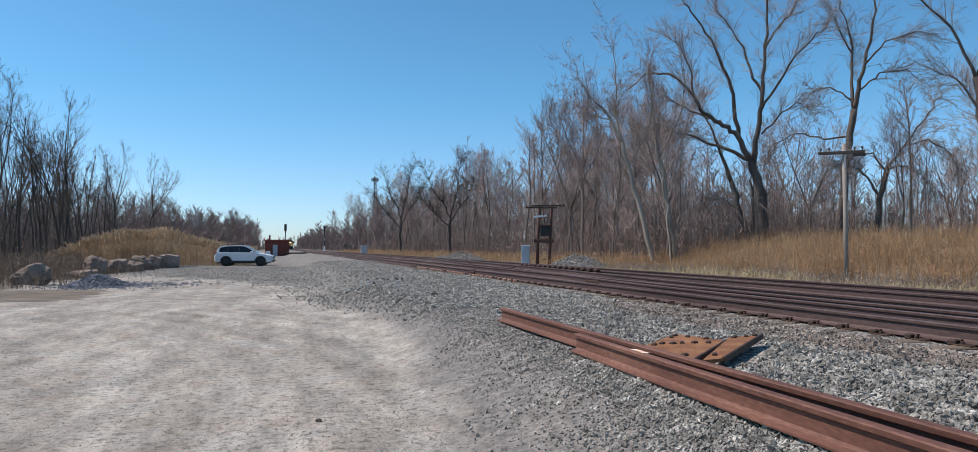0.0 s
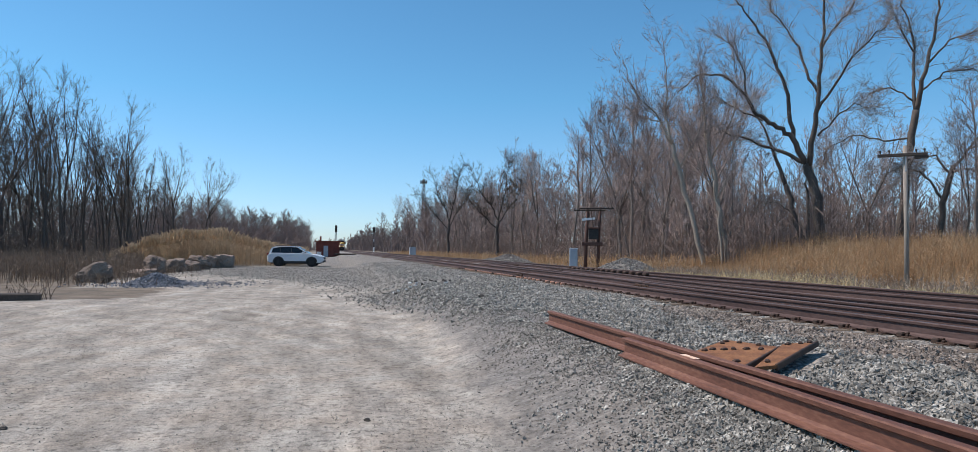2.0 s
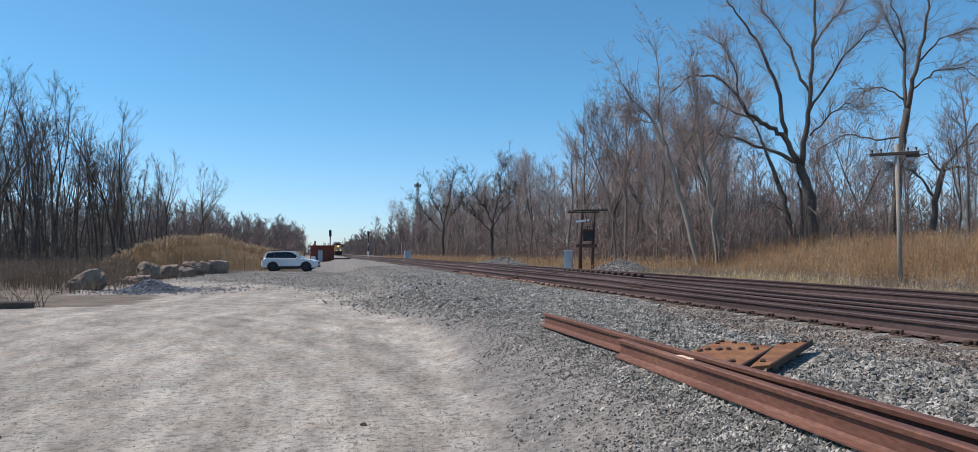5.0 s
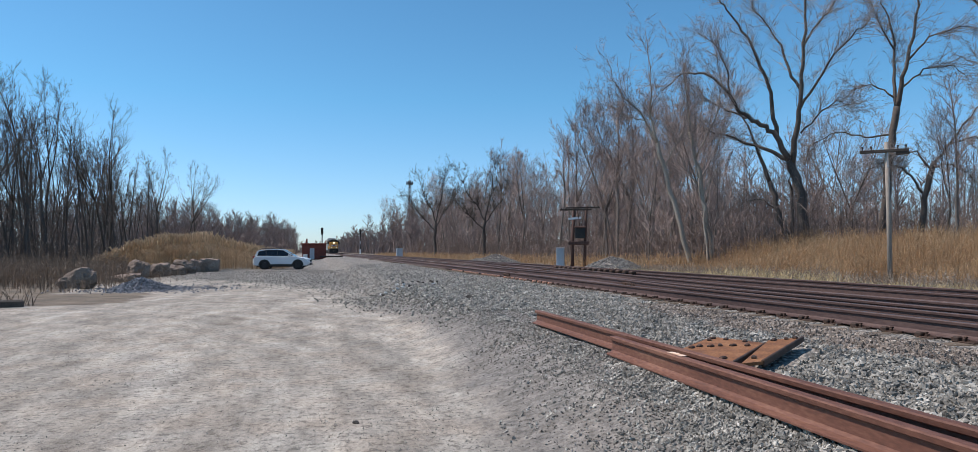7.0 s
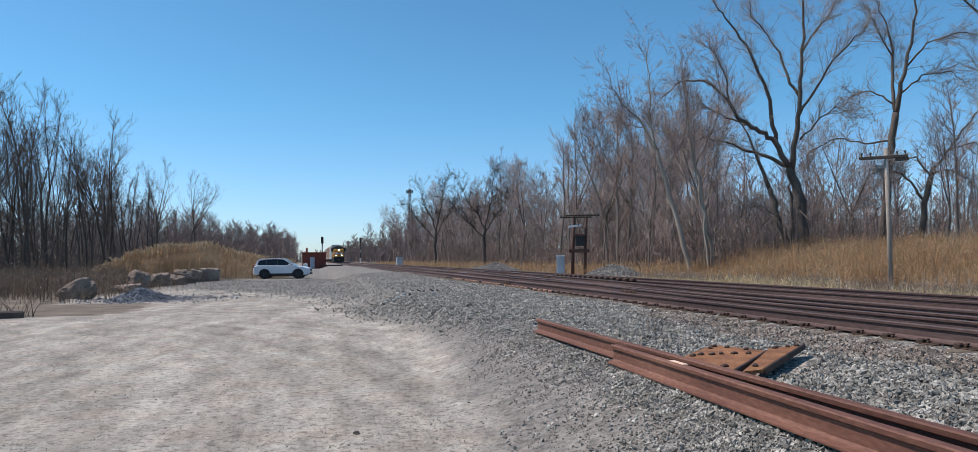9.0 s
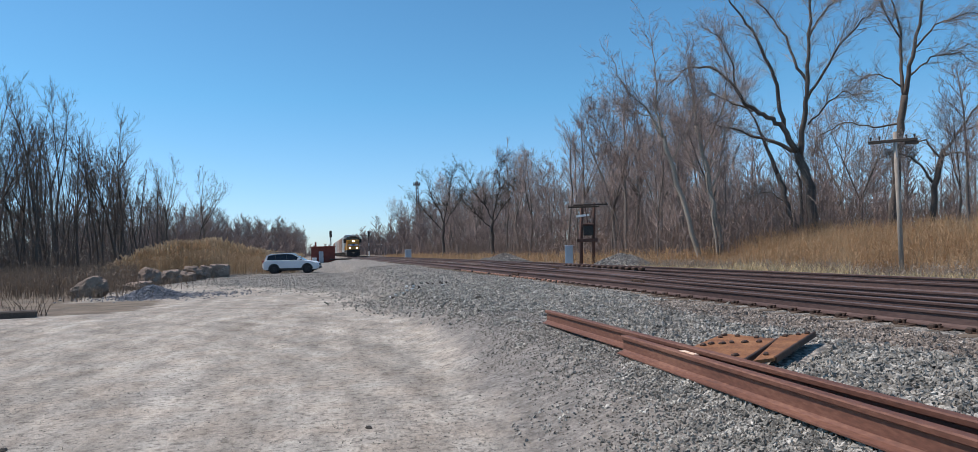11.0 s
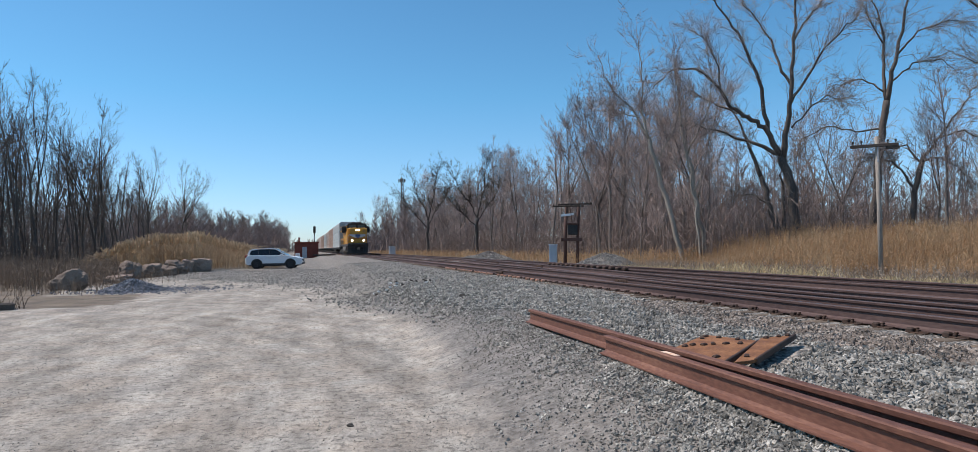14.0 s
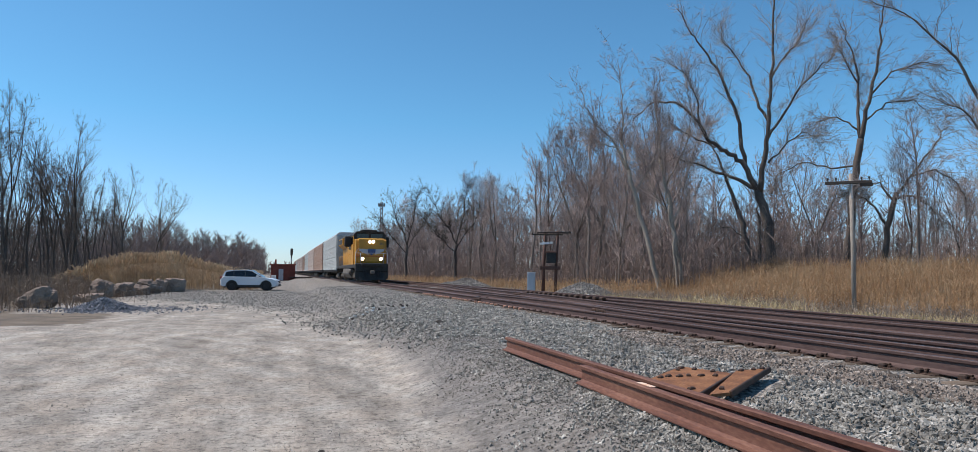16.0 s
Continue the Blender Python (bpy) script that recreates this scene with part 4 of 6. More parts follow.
def make_woods():
    rng = random.Random(11)
    used = set()
    pale = [tree_kind(20 + i, "bare grey-brown deciduous tree at the wood's edge", BARK, TWIG, height=h, r0=r, limbs=int(n * 1.4), first=f, spread=s, twigs=4, fork=fk, lean=le)
            for i, (h, r, n, f, s, fk, le) in enumerate(((16, 0.17, 22, 0.3, 0.55, 0, 0.03), (15, 0.15, 20, 0.35, 0.5, 0, -0.05), (17, 0.2, 26, 0.25, 0.6, 0.4, 0.02), (13, 0.12, 18, 0.3, 0.45, 0, 0.1), (16, 0.19, 24, 0.3, 0.7, 0.33, -0.04), (9, 0.08, 16, 0.2, 0.6, 0, 0.06)))]
    dark = [tree_kind(40 + i, "tall slender bare tree in the thicket, toned dark as backlit", BARK_DARK_BACKLIT, TWIG_BACKLIT, height=h, r0=r, limbs=n, first=f, spread=s, twigs=2, fork=fk, lean=le)
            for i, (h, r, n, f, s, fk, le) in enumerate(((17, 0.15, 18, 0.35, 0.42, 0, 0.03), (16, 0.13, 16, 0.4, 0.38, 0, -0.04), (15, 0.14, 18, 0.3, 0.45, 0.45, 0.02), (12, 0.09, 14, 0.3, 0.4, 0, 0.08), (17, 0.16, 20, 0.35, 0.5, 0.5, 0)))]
    # left wood, along the lot's far side: dense, thinning out and ending beside the reed bed
    spots = []
    while len(spots) < 185:
        y = 52 + 100 * rng.random() ** 1.2
        x = -24.0 - y * 0.01 - rng.random() ** 1.4 * 30
        f = x / y
        if f > -0.165 or (f > -0.22 and rng.random() < 0.3):
            continue
        k = rng.uniform(0.85, 1.08) * (0.86 if y < 66 else 1.0) * (1.02 - 0.16 * smooth(-0.24, -0.16, f))
        spots.append((x, y, k, rng.randrange(5)))
    for x, y, k, kind in ((-22.6, 89, 1.08, 2), (-21.8, 86, 0.98, 4), (-20.4, 106, 0.86, 4), (-19.0, 115, 0.9, 2), (-18.6, 121, 0.82, 4)):
        spots.append((x, y, k, kind))
    plant(dark, spots, used, rng)
    # right wood, along the tracks
    spots = []
    for i in range(150):
        y = 46 + 250 * rng.random() ** 1.5
        x = 26.5 + rng.random() ** 1.6 * 24 + (3 if y > 90 else 0)
        k = rng.uniform(0.85, 1.2) if y > 62 else rng.uniform(0.7, 0.98)
        if x / y > 0.57:
            k *= 0.55
            if rng.random() < 0.6:
                continue
        spots.append((x, y, k, rng.randrange(6)))
    for i in range(16):
        spots.append((rng.uniform(38, 62), rng.uniform(32, 58), rng.uniform(0.45, 0.8), rng.randrange(6)))
    plant(pale, spots, used, rng)


make_woods()


def make_far_woods():
    """Woods too far off to count, one joined mesh a side."""
    for side, label in ((-1, "far bare woodland beyond the reed bed"), (1, "far bare woodland along the tracks")):
        rng = random.Random(5 + side)
        sh = Shape()
        for i in range(820 if side < 0 else 900):
            if side < 0 and i < 770:
                y = 235 + 420 * rng.random() ** 1.3
                x = -44 + 28 * smooth(240, 430, y) - rng.random() ** 1.3 * 110
                h = rng.uniform(16.5, 20.0) + 3.0 * noise.noise((x * 0.06, y * 0.06, 2))
            elif side < 0:
                x, y, h = rng.uniform(-45, 30), rng.uniform(900, 1080), rng.uniform(9, 15)
            elif i < 600:
                y = 75 * math.exp(rng.random() * 2.75)
                x = 25 + (22 if y < 200 else 0) + rng.random() * 50 + bend(y)
                h = rng.uniform(11, 16) if y < 150 else rng.uniform(13, 19)
            else:
                a, r = radians(rng.uniform(19, 58)), rng.uniform(105, 240)
                x, y, h = r * math.sin(a), r * math.cos(a), rng.uniform(8, 12)
            z = ground_z(x, y)
            w = 0.014 + y * 0.00009
            top = Vector((x + rng.uniform(-1, 1), y, z + h))
            sh.tube([(x, y, z - 0.2), (x + rng.uniform(-0.4, 0.4), y, z + h * 0.5), top], [0.12, 0.08, w], 4, False)
            for k in range(9):
                a, q = rng.uniform(0, 6.28), Vector((x + rng.uniform(-2.5, 2.5), y + rng.uniform(-2, 2), z - 0.1))
                sh.blade([q, q + Vector((math.cos(a) * 1.2, math.sin(a) * 1.2, rng.uniform(2.0, 5.0)))], [w * 3.5, w * 1.5])
            for k in range(30):
                t = rng.uniform(0.12, 0.95)
                p = Vector((x, y, z + h * t))
                a = rng.uniform(0, 6.28)
                ln = h * rng.uniform(0.1, 0.26) * (1.2 - 0.6 * t)
                e = p + Vector((math.cos(a) * ln * 0.7, math.sin(a) * ln * 0.7, ln * 0.8))
                sh.blade([p, e], [w * 1.6, w])
                for q in range(3):
                    b = p.lerp(e, rng.uniform(0.3, 1))
                    sh.blade([b, b + Vector((rng.uniform(-1, 1), rng.uniform(-1, 1), rng.uniform(0.3, 1.6))) * ln * 0.35], [w, w * 0.8])
        ob = new("far_woods", sh.mesh("far_woods", FAR_TWIG))
        tagged(ob, label, "woodland", kind="stuff")


make_far_woods()


def dress(rng, crown, path, rad, n, ln, rmin, droop=0.05, wide=0.8):
    """Branchlets and twigs along a limb."""
    k = len(path) - 1
    for _ in range(n):
        t = rng.uniform(0.2, 1.0) * k
        i = min(k - 1, int(t))
        p = path[i].lerp(path[i + 1], t - i)
        d = (path[i + 1] - path[i]).normalized()
        u = d.orthogonal().normalized()
        a = rng.uniform(0, 6.28)
        s = u * math.cos(a) + d.cross(u) * math.sin(a)
        w = rng.uniform(0.4, 1.0) * wide
        v = (d * math.cos(w) + s * math.sin(w)).normalized()
        l1 = ln * rng.uniform(0.5, 1.2)
        pts, rr, q = [p], [max(rmin, min(rad[i] * 0.5, 0.009 * l1 + 0.006))], p
        for j in range(4):
            v = (v + Vector((rng.gauss(0, 0.24), rng.gauss(0, 0.24), rng.gauss(0, 0.18) + droop))).normalized()
            q = q + v * l1 / 4
            pts.append(q)
            rr.append(max(rmin, rr[0] * (1 - 0.2 * (j + 1))))
        crown.tube(pts, rr, 4, False)
        for _ in range(9):
            j = rng.randrange(0, 4)
            b = pts[j].lerp(pts[j + 1], rng.random())
            e = (v + Vector((rng.uniform(-1, 1), rng.uniform(-1, 1), rng.uniform(-0.7, 0.8))) * 1.1).normalized()
            l2 = l1 * rng.uniform(0.2, 0.5)
            mid = b + e * l2 * 0.5
            end = mid + (e + Vector((rng.gauss(0, 0.2), rng.gauss(0, 0.2), droop * 3))).normalized() * l2 * 0.5
            crown.blade([b, mid, end], [rmin * 1.2, rmin, rmin * 0.8])
            for _ in range(3):
                c = b.lerp(end, rng.uniform(0.2, 1))
                crown.blade([c, c + Vector((rng.uniform(-1, 1), rng.uniform(-1, 1), rng.uniform(-0.3, 1))) * l2 * 0.4], [rmin, rmin * 0.7])


def limb_tree(name, label, at, limbs, seed, bark, twig, ln=2.6, n=14, rmin=0.008, droop=0.05, grown=1.0):
    """A tree of chosen main limbs. A limb: radius at its foot, at its tip, then (across, up) places in metres."""
    rng = random.Random(seed)
    ob = thing(name, at, label, "tree")
    trunk, crown = Shape(), Shape()
    for r0, r1, pts in limbs:
        pts = [(x * grown, z * grown) for x, z in pts]
        dep = rng.uniform(-0.35, 0.35)
        base = [Vector((x, dep * max(0, z - pts[0][1]) * (0 if pts[0][1] < 1.0 else 1), z)) for x, z in pts]
        path = []
        for a, b in zip(base, base[1:]):
            for j in range(4):
                q = a.lerp(b, j / 4)
                path.append(q + Vector((rng.gauss(0, 0.06), rng.gauss(0, 0.06), rng.gauss(0, 0.05))) * (1 if path else 0))
        path.append(base[-1])
        m = len(path) - 1
        if pts[0][1] > 1.0:
            r0, r1 = r0 * 0.78, r1 * 0.7
        rad = [0.78 * (r0 + (r1 - r0) * (i / m) ** 0.8) for i in range(m + 1)]
        trunk.tube(path, rad, 8)
        if pts[0][1] > 1.0:
            dress(rng, crown, path, rad, n, ln, rmin, droop)
    part("trunk", trunk, bark, ob)
    part("crown", crown, twig, ob, "bare leafless twigs")
    return ob


def make_big_trees():
    limb_tree("old_bare_tree", "large old bare tree with wide forked dark limbs", pose(33.4, 45.6, 0.9, 0, 0, -36), [
        (0.50, 0.38, [(0.0, -1.0), (-0.2, 1.5), (-0.4, 4.5), (-1.0, 6.9)]),
        (0.36, 0.07, [(-1.0, 6.8), (-2.0, 8.8), (-3.2, 9.7), (-4.3, 10.4), (-5.0, 11.8), (-6.5, 13.3), (-8.2, 13.4), (-9.7, 12.3)]),
        (0.27, 0.05, [(-1.2, 7.0), (-2.4, 7.7), (-3.8, 8.3), (-5.2, 9.0), (-6.9, 9.6), (-8.2, 8.8)]),
        (0.27, 0.06, [(-1.9, 8.7), (-2.1, 11.2), (-2.6, 13.1), (-3.5, 15.2), (-4.5, 17.0), (-5.5, 18.4), (-6.4, 20.2)]),
        (0.36, 0.07, [(-0.9, 6.7), (-0.4, 9.7), (-0.2, 12.0), (0.0, 14.8), (0.2, 18.3), (0.3, 21.0)]),
        (0.20, 0.04, [(-0.2, 11.8), (-1.0, 13.2), (-1.5, 15.3), (-2.3, 16.8), (-3.4, 18.4), (-3.6, 20.0)]),
        (0.18, 0.04, [(-0.3, 10.6), (0.9, 12.4), (1.9, 13.9), (3.2, 15.1), (4.0, 15.8)]),
        (0.15, 0.04, [(0.0, 15.0), (0.9, 16.5), (1.8, 17.6), (2.6, 19.4)]),
        (0.13, 0.03, [(-5.0, 11.7), (-5.1, 13.6), (-5.9, 15.5), (-7.1, 16.4)]),
        (0.12, 0.03, [(-3.9, 10.1), (-5.7, 11.1), (-7.1, 12.0), (-8.8, 11.4)]),
        (0.12, 0.03, [(-0.3, 8.8), (1.0, 10.2), (2.0, 11.0), (3.0, 10.6)])], 3, BARK_DARK_BACKLIT, BRANCH, 2.2, 40, 0.0052, 0.05)
    limb_tree("leaning_bare_tree", "leaning bare tree with a dark trunk beside the old tree", pose(32.4, 46.6, 0.8, 0, 0, -36), [
        (0.30, 0.22, [(0.5, -0.8), (0.2, 1.5), (-0.5, 3.4), (-1.0, 5.6)]),
        (0.27, 0.05, [(-1.0, 5.5), (-1.8, 7.9), (-2.4, 9.7), (-3.5, 11.5)]),
        (0.10, 0.03, [(-0.6, 3.6), (-1.6, 4.4), (-2.6, 4.3)]),
        (0.26, 0.07, [(0.4, 1.2), (0.5, 4.6), (0.3, 6.6)])], 4, BARK_DARK_BACKLIT, BRANCH, 1.8, 20, 0.005, 0.05)
    limb_tree("forked_bare_tree", "tall bare tree with two upright dark stems", pose(39.9, 46.0, 1.0, 0, 0, -41), [
        (0.42, 0.30, [(-0.1, -0.8), (0.0, 1.9), (0.4, 5.7), (0.7, 8.3), (1.1, 10.8)]),
        (0.24, 0.04, [(1.1, 10.7), (0.9, 13.6), (1.0, 16.3), (0.3, 18.8), (-0.2, 20.4)]),
        (0.33, 0.05, [(1.1, 10.7), (1.5, 12.8), (2.2, 15.5), (2.6, 18.4), (2.8, 21.0)]),
        (0.14, 0.03, [(1.8, 14.0), (3.2, 15.6), (5.1, 16.1), (6.5, 15.8)]),
        (0.12, 0.03, [(1.5, 12.2), (2.9, 13.4), (4.5, 13.5), (5.5, 12.3)]),
        (0.13, 0.03, [(0.7, 8.8), (-0.9, 8.7), (-2.8, 9.3), (-4.6, 8.4), (-5.2, 6.8)]),
        (0.12, 0.03, [(0.9, 11.5), (-0.4, 12.6), (-1.6, 12.4), (-2.2, 11.0)]),
        (0.12, 0.03, [(1.0, 15.0), (0.0, 17.0), (-0.5, 18.8)])], 5, BARK_DARK_BACKLIT, BRANCH, 2.0, 36, 0.0052, -0.03)
    limb_tree("drooping_bare_tree", "scraggly bare tree with drooping tangled branches", pose(40.4, 43.0, 1.0, 0, 0, -43), [
        (0.30, 0.22, [(0.0, -0.8), (0.1, 1.9), (0.4, 4.6), (0.9, 6.5)]),
        (0.20, 0.03, [(0.9, 6.4), (1.9, 7.8), (3.4, 10.1), (4.2, 11.4)]),
        (0.15, 0.03, [(0.7, 6.0), (-0.2, 7.3), (-1.4, 7.2), (-2.2, 5.8)]),
        (0.16, 0.03, [(0.3, 4.2), (-0.8, 6.0), (-1.9, 6.8), (-3.2, 6.2)]),
        (0.14, 0.03, [(0.7, 6.1), (1.9, 6.3), (3.1, 5.3), (3.6, 4.0)]),
        (0.12, 0.03, [(1.8, 7.6), (3.2, 8.0), (4.4, 7.2), (5.0, 5.8)])], 6, BARK_DARK_BACKLIT, BRANCH, 2.0, 42, 0.0055, -0.09)
    limb_tree("overhanging_bare_tree", "bare tree with long limbs reaching over the bank", pose(33.0, 28.0, 0.9, 0, 0, -48), [
        (0.36, 0.26, [(0.0, -0.8), (0.1, 5.0), (-0.4, 9.0)]),
        (0.15, 0.03, [(-0.4, 8.8), (-1.4, 11.5), (-3.2, 13.6), (-5.2, 14.9)]),
        (0.12, 0.03, [(-0.2, 7.0), (-1.2, 9.0), (-2.6, 9.8)]),
        (0.16, 0.04, [(-0.4, 9.0), (0.8, 12.0), (1.2, 16.0)])], 7, BARK_DARK_BACKLIT, BRANCH, 1.8, 26, 0.004)
    # pale trunks at the wood's edge
    slim = "slim pale-barked bare tree leaning at the wood's edge"
    limb_tree("pale_leaning_tree", slim, pose(24.6, 45.5, 0.5, 0, 0, -25), [
        (0.24, 0.17, [(0.0, -1.0), (-0.2, 0.2), (-1.1, 3.4), (-2.0, 7.0), (-2.3, 8.4)]),
        (0.16, 0.03, [(-2.3, 8.3), (-3.1, 10.1), (-4.6, 11.6), (-5.7, 14.4)]),
        (0.17, 0.03, [(-2.3, 8.3), (-2.7, 10.1), (-2.6, 12.6), (-3.0, 15.6)]),
        (0.09, 0.03, [(-1.9, 6.6), (-0.6, 8.8), (-0.2, 11.0), (-0.6, 13.4)]),
        (0.08, 0.02, [(-2.9, 9.8), (-4.4, 10.2), (-5.8, 11.4)])], 12, BARK_PALE, TWIG, 2.3, 30, 0.006, 0.09)
    limb_tree("pale_leaning_tree", slim, pose(24.9, 46.2, 0.5, 0, 0, -25), [
        (0.23, 0.15, [(1.7, -1.0), (1.4, 0.4), (0.9, 3.6), (0.5, 6.4), (-0.1, 9.1)]),
        (0.15, 0.03, [(-0.1, 9.0), (-0.2, 11.3), (-0.6, 14.6)]),
        (0.10, 0.03, [(0.3, 7.2), (1.5, 9.6), (1.9, 12.0), (1.5, 14.2)]),
        (0.09, 0.03, [(0.7, 5.2), (-0.6, 7.2), (-1.2, 9.4)])], 13, BARK_PALE, TWIG, 2.2, 30, 0.006, 0.09)
    limb_tree("pale_leaning_tree", slim, pose(24.8, 45.0, 0.5, 0, 0, -25), [
        (0.15, 0.09, [(0.6, -1.0), (0.5, 0.4), (0.3, 3.1), (0.0, 5.8)]),
        (0.10, 0.03, [(0.0, 5.7), (-0.4, 8.0), (-0.2, 10.6)]),
        (0.07, 0.03, [(0.2, 4.6), (1.2, 6.6), (1.4, 8.8)])], 14, BARK_PALE, TWIG, 1.7, 22, 0.0075, 0.09)
    # two trees standing free along the line
    for x, y, s, sd in ((22.8, 147.0, 1.0, 9), (25.0, 112.0, 0.85, 10)):
        limb_tree("lone_bare_tree", "round-crowned bare tree standing beside the tracks", pose(x, y, ground_z(x, y), 0, 0, 0), [
            (0.42 * s, 0.3 * s, [(0.1, -0.4), (0.0, 4.0 * s), (0.2, 7.0 * s)]),
            (0.24 * s, 0.04, [(0.2, 6.8 * s), (-0.6, 9.5 * s), (-2.2, 12 * s), (-3.4, 16.0 * s)]),
            (0.24 * s, 0.04, [(0.2, 7.0 * s), (1.2, 12 * s), (1.8, 17.5 * s)]),
            (0.2 * s, 0.04, [(0.2, 6.0 * s), (1.4, 8.4 * s), (3.4, 11 * s), (4.6, 14.2 * s)]),
            (0.18 * s, 0.04, [(0.0, 5.4 * s), (-1.8, 7.4 * s), (-3.8, 9.8 * s), (-5.6, 12.4 * s)])], sd, BARK_DARK_BACKLIT, BARK_DARK_BACKLIT, 2.8, 34, 0.011, 0.09)


make_big_trees()


# ---- reeds, grass and brush ----
def stalks(name, label, spots, material, rng, tall, lean, width, plume=None, leaves=0, category="grass"):
    """Dry stems in one mesh, and the plumes they carry in another part."""
    sh, pl = Shape(), Shape()
    for x, y, s in spots:
        z = ground_z(x, y) - 0.03
        h = rng.uniform(*tall) * s
        a = rng.uniform(0, 6.28)
        k = rng.uniform(0.2, 1.0) * lean * h
        dx, dy = math.cos(a) * k, math.sin(a) * k
        mid = (x + dx * 0.3, y + dy * 0.3, z + h * 0.55)
        top = (x + dx, y + dy, z + h)
        w = width * rng.uniform(0.7, 1.3)
        sh.blade([(x, y, z), mid, top], [w, w * 0.8, w * 0.35])
        for _ in range(leaves):
            t = rng.uniform(0.2, 0.8)
            b = Vector((x + dx * t * 0.8, y + dy * t * 0.8, z + h * t))
            c = rng.uniform(0, 6.28)
            l = h * rng.uniform(0.14, 0.28)
            o = Vector((math.cos(c), math.sin(c), 0))
            m = b + o * l * 0.5 + Vector((0, 0, l * 0.5))
            e = b + o * l + Vector((0, 0, l * rng.uniform(0.0, 0.5)))
            sh.blade([b, m, e], [w * 1.0, w * 1.1, w * 0.2])
        if plume and rng.random() < 0.95:
            t = Vector(top)
            d = Vector((dx * 0.5 + rng.uniform(-0.06, 0.06), dy * 0.5 + rng.uniform(-0.06, 0.06), 0.26 * s)).normalized() * rng.uniform(0.24, 0.4)
            r = rng.uniform(0.04, 0.07)
            pl.tube([t - d * 0.35, t + d * 0.05, t + d * 0.5, t + d + Vector((d.x, d.y, -0.05)) * 0.4], [0.012, r, r * 0.7, 0.008], 4, False, True)
    ob = new(name, sh.mesh(name, material))
    tagged(ob, label, category, kind="stuff")
    if plume:
        part("plumes", pl, plume, ob)["kind"] = "stuff"
    return ob


def make_vegetation():
    rng = random.Random(21)
    spots = []
    for _ in range(6500):
        y = 61.5 + 36 * rng.random() ** 1.5
        u = rng.random()
        f = -0.268 + 0.233 * u
        if y < 64.5 and f > -0.125:
            continue
        hump = 0.5 + 0.5 * math.exp(-((f + 0.165) / 0.08) ** 2)
        hump *= 1.0 if f < -0.1 else 1.0 - 1.5 * (f + 0.1)
        hump *= 0.45 + 0.55 * smooth(-0.275, -0.21, f + 0.02 * noise.noise((y * 0.3, f * 30, 6)))
        spots.append((f * y + rng.uniform(-0.4, 0.4), y, hump * (1.0 + 0.12 * noise.noise((f * 40, y * 0.2, 1)))))
    stalks("reed_bed", "tall dry golden reeds with feathery plumes", spots, REED, rng, (2.3, 3.0), 0.10, 0.009, PLUME, 3, "reeds")
    spots = []
    for _ in range(5200):
        y = 36 + 34 * rng.random()
        f = -0.50 + 0.27 * rng.random() ** 0.8
        x = f * y
        if x > -9.6 - 0.05 * (y - 30) or (y < 46 and x > -11.5 and rng.random() < 0.5):
            continue
        spots.append((x, y, 0.75 + 0.5 * noise.noise((x * 0.25, y * 0.25, 5))))
    stalks("weed_thicket", "tangled dry brown weeds at the lot's edge", spots, BRUSH, rng, (1.0, 1.9), 0.22, 0.008, None, 3, "weeds")
    spots = []
    for _ in range(1100):
        y = 30 + 26 * rng.random()
        x = -9.5 - 0.03 * (y - 30) + rng.gauss(0, 1.0)
        spots.append((x, y, rng.uniform(0.5, 1)))
    stalks("roadside_weeds", "short dry straw weeds round the boulders", spots, BRUSH, rng, (0.35, 0.9), 0.35, 0.008, None, 2, "weeds")
    # golden grass on the bank across the tracks
    spots = []
    for _ in range(28000):
        y = 10 + 42 * rng.random()
        front = 21.4 - 0.03 * (y - 20)
        x = front + 19 * rng.random() ** 1.25
        low = smooth(0.50, 0.68, x / y)
        if low < 0.05 and rng.random() < 0.6:
            continue
        spots.append((x, y, (0.35 + 0.65 * low) * (0.6 + 0.4 * smooth(front, front + 5, x)) * (1 + 0.5 * noise.noise((x * 0.45, y * 0.45, 2)) + 0.4 * noise.noise((x * 1.6, y * 1.6, 6)))))
    front_spots = []
    for _ in range(3600):
        y = 11 + 34 * rng.random()
        x = 20.5 - 0.03 * (y - 20) + rng.gauss(0.2, 0.8)
        front_spots.append((x, y, 0.5 + 0.6 * rng.random() + 0.5 * noise.noise((x * 1.1, y * 1.1, 3))))
    stalks("grey_weeds", "straggling grey-brown dry weeds before the golden grass", front_spots, GREYWEED, rng, (0.25, 0.65), 0.5, 0.007, None, 3, "weeds")
    stalks("bank_grass", "waist-high golden brown dry grass on the bank", spots, DRYGRASS, rng, (0.9, 1.5), 0.28, 0.0065, None, 2, "grass")
    spots = []
    for _ in range(2600):
        y = 14 + 34 * rng.random()
        x = 18.9 + rng.gauss(0, 0.7) - 0.02 * (y - 20)
        spots.append((x, y, (0.5 if y < 24 or y > 32 else 1.0) * rng.uniform(0.6, 1)))
    stalks("pale_straw", "flattened pale straw along the ballast's foot", spots, PALEGRASS, rng, (0.3, 0.7), 0.7, 0.010, None, 1, "grass")
    spots = []
    for _ in range(5200):
        y = 45 + 190 * rng.random() ** 1.5
        x = 18.5 + bend(y) + 7.5 * rng.random()
        spots.append((x, y, rng.uniform(0.5, 1.1)))
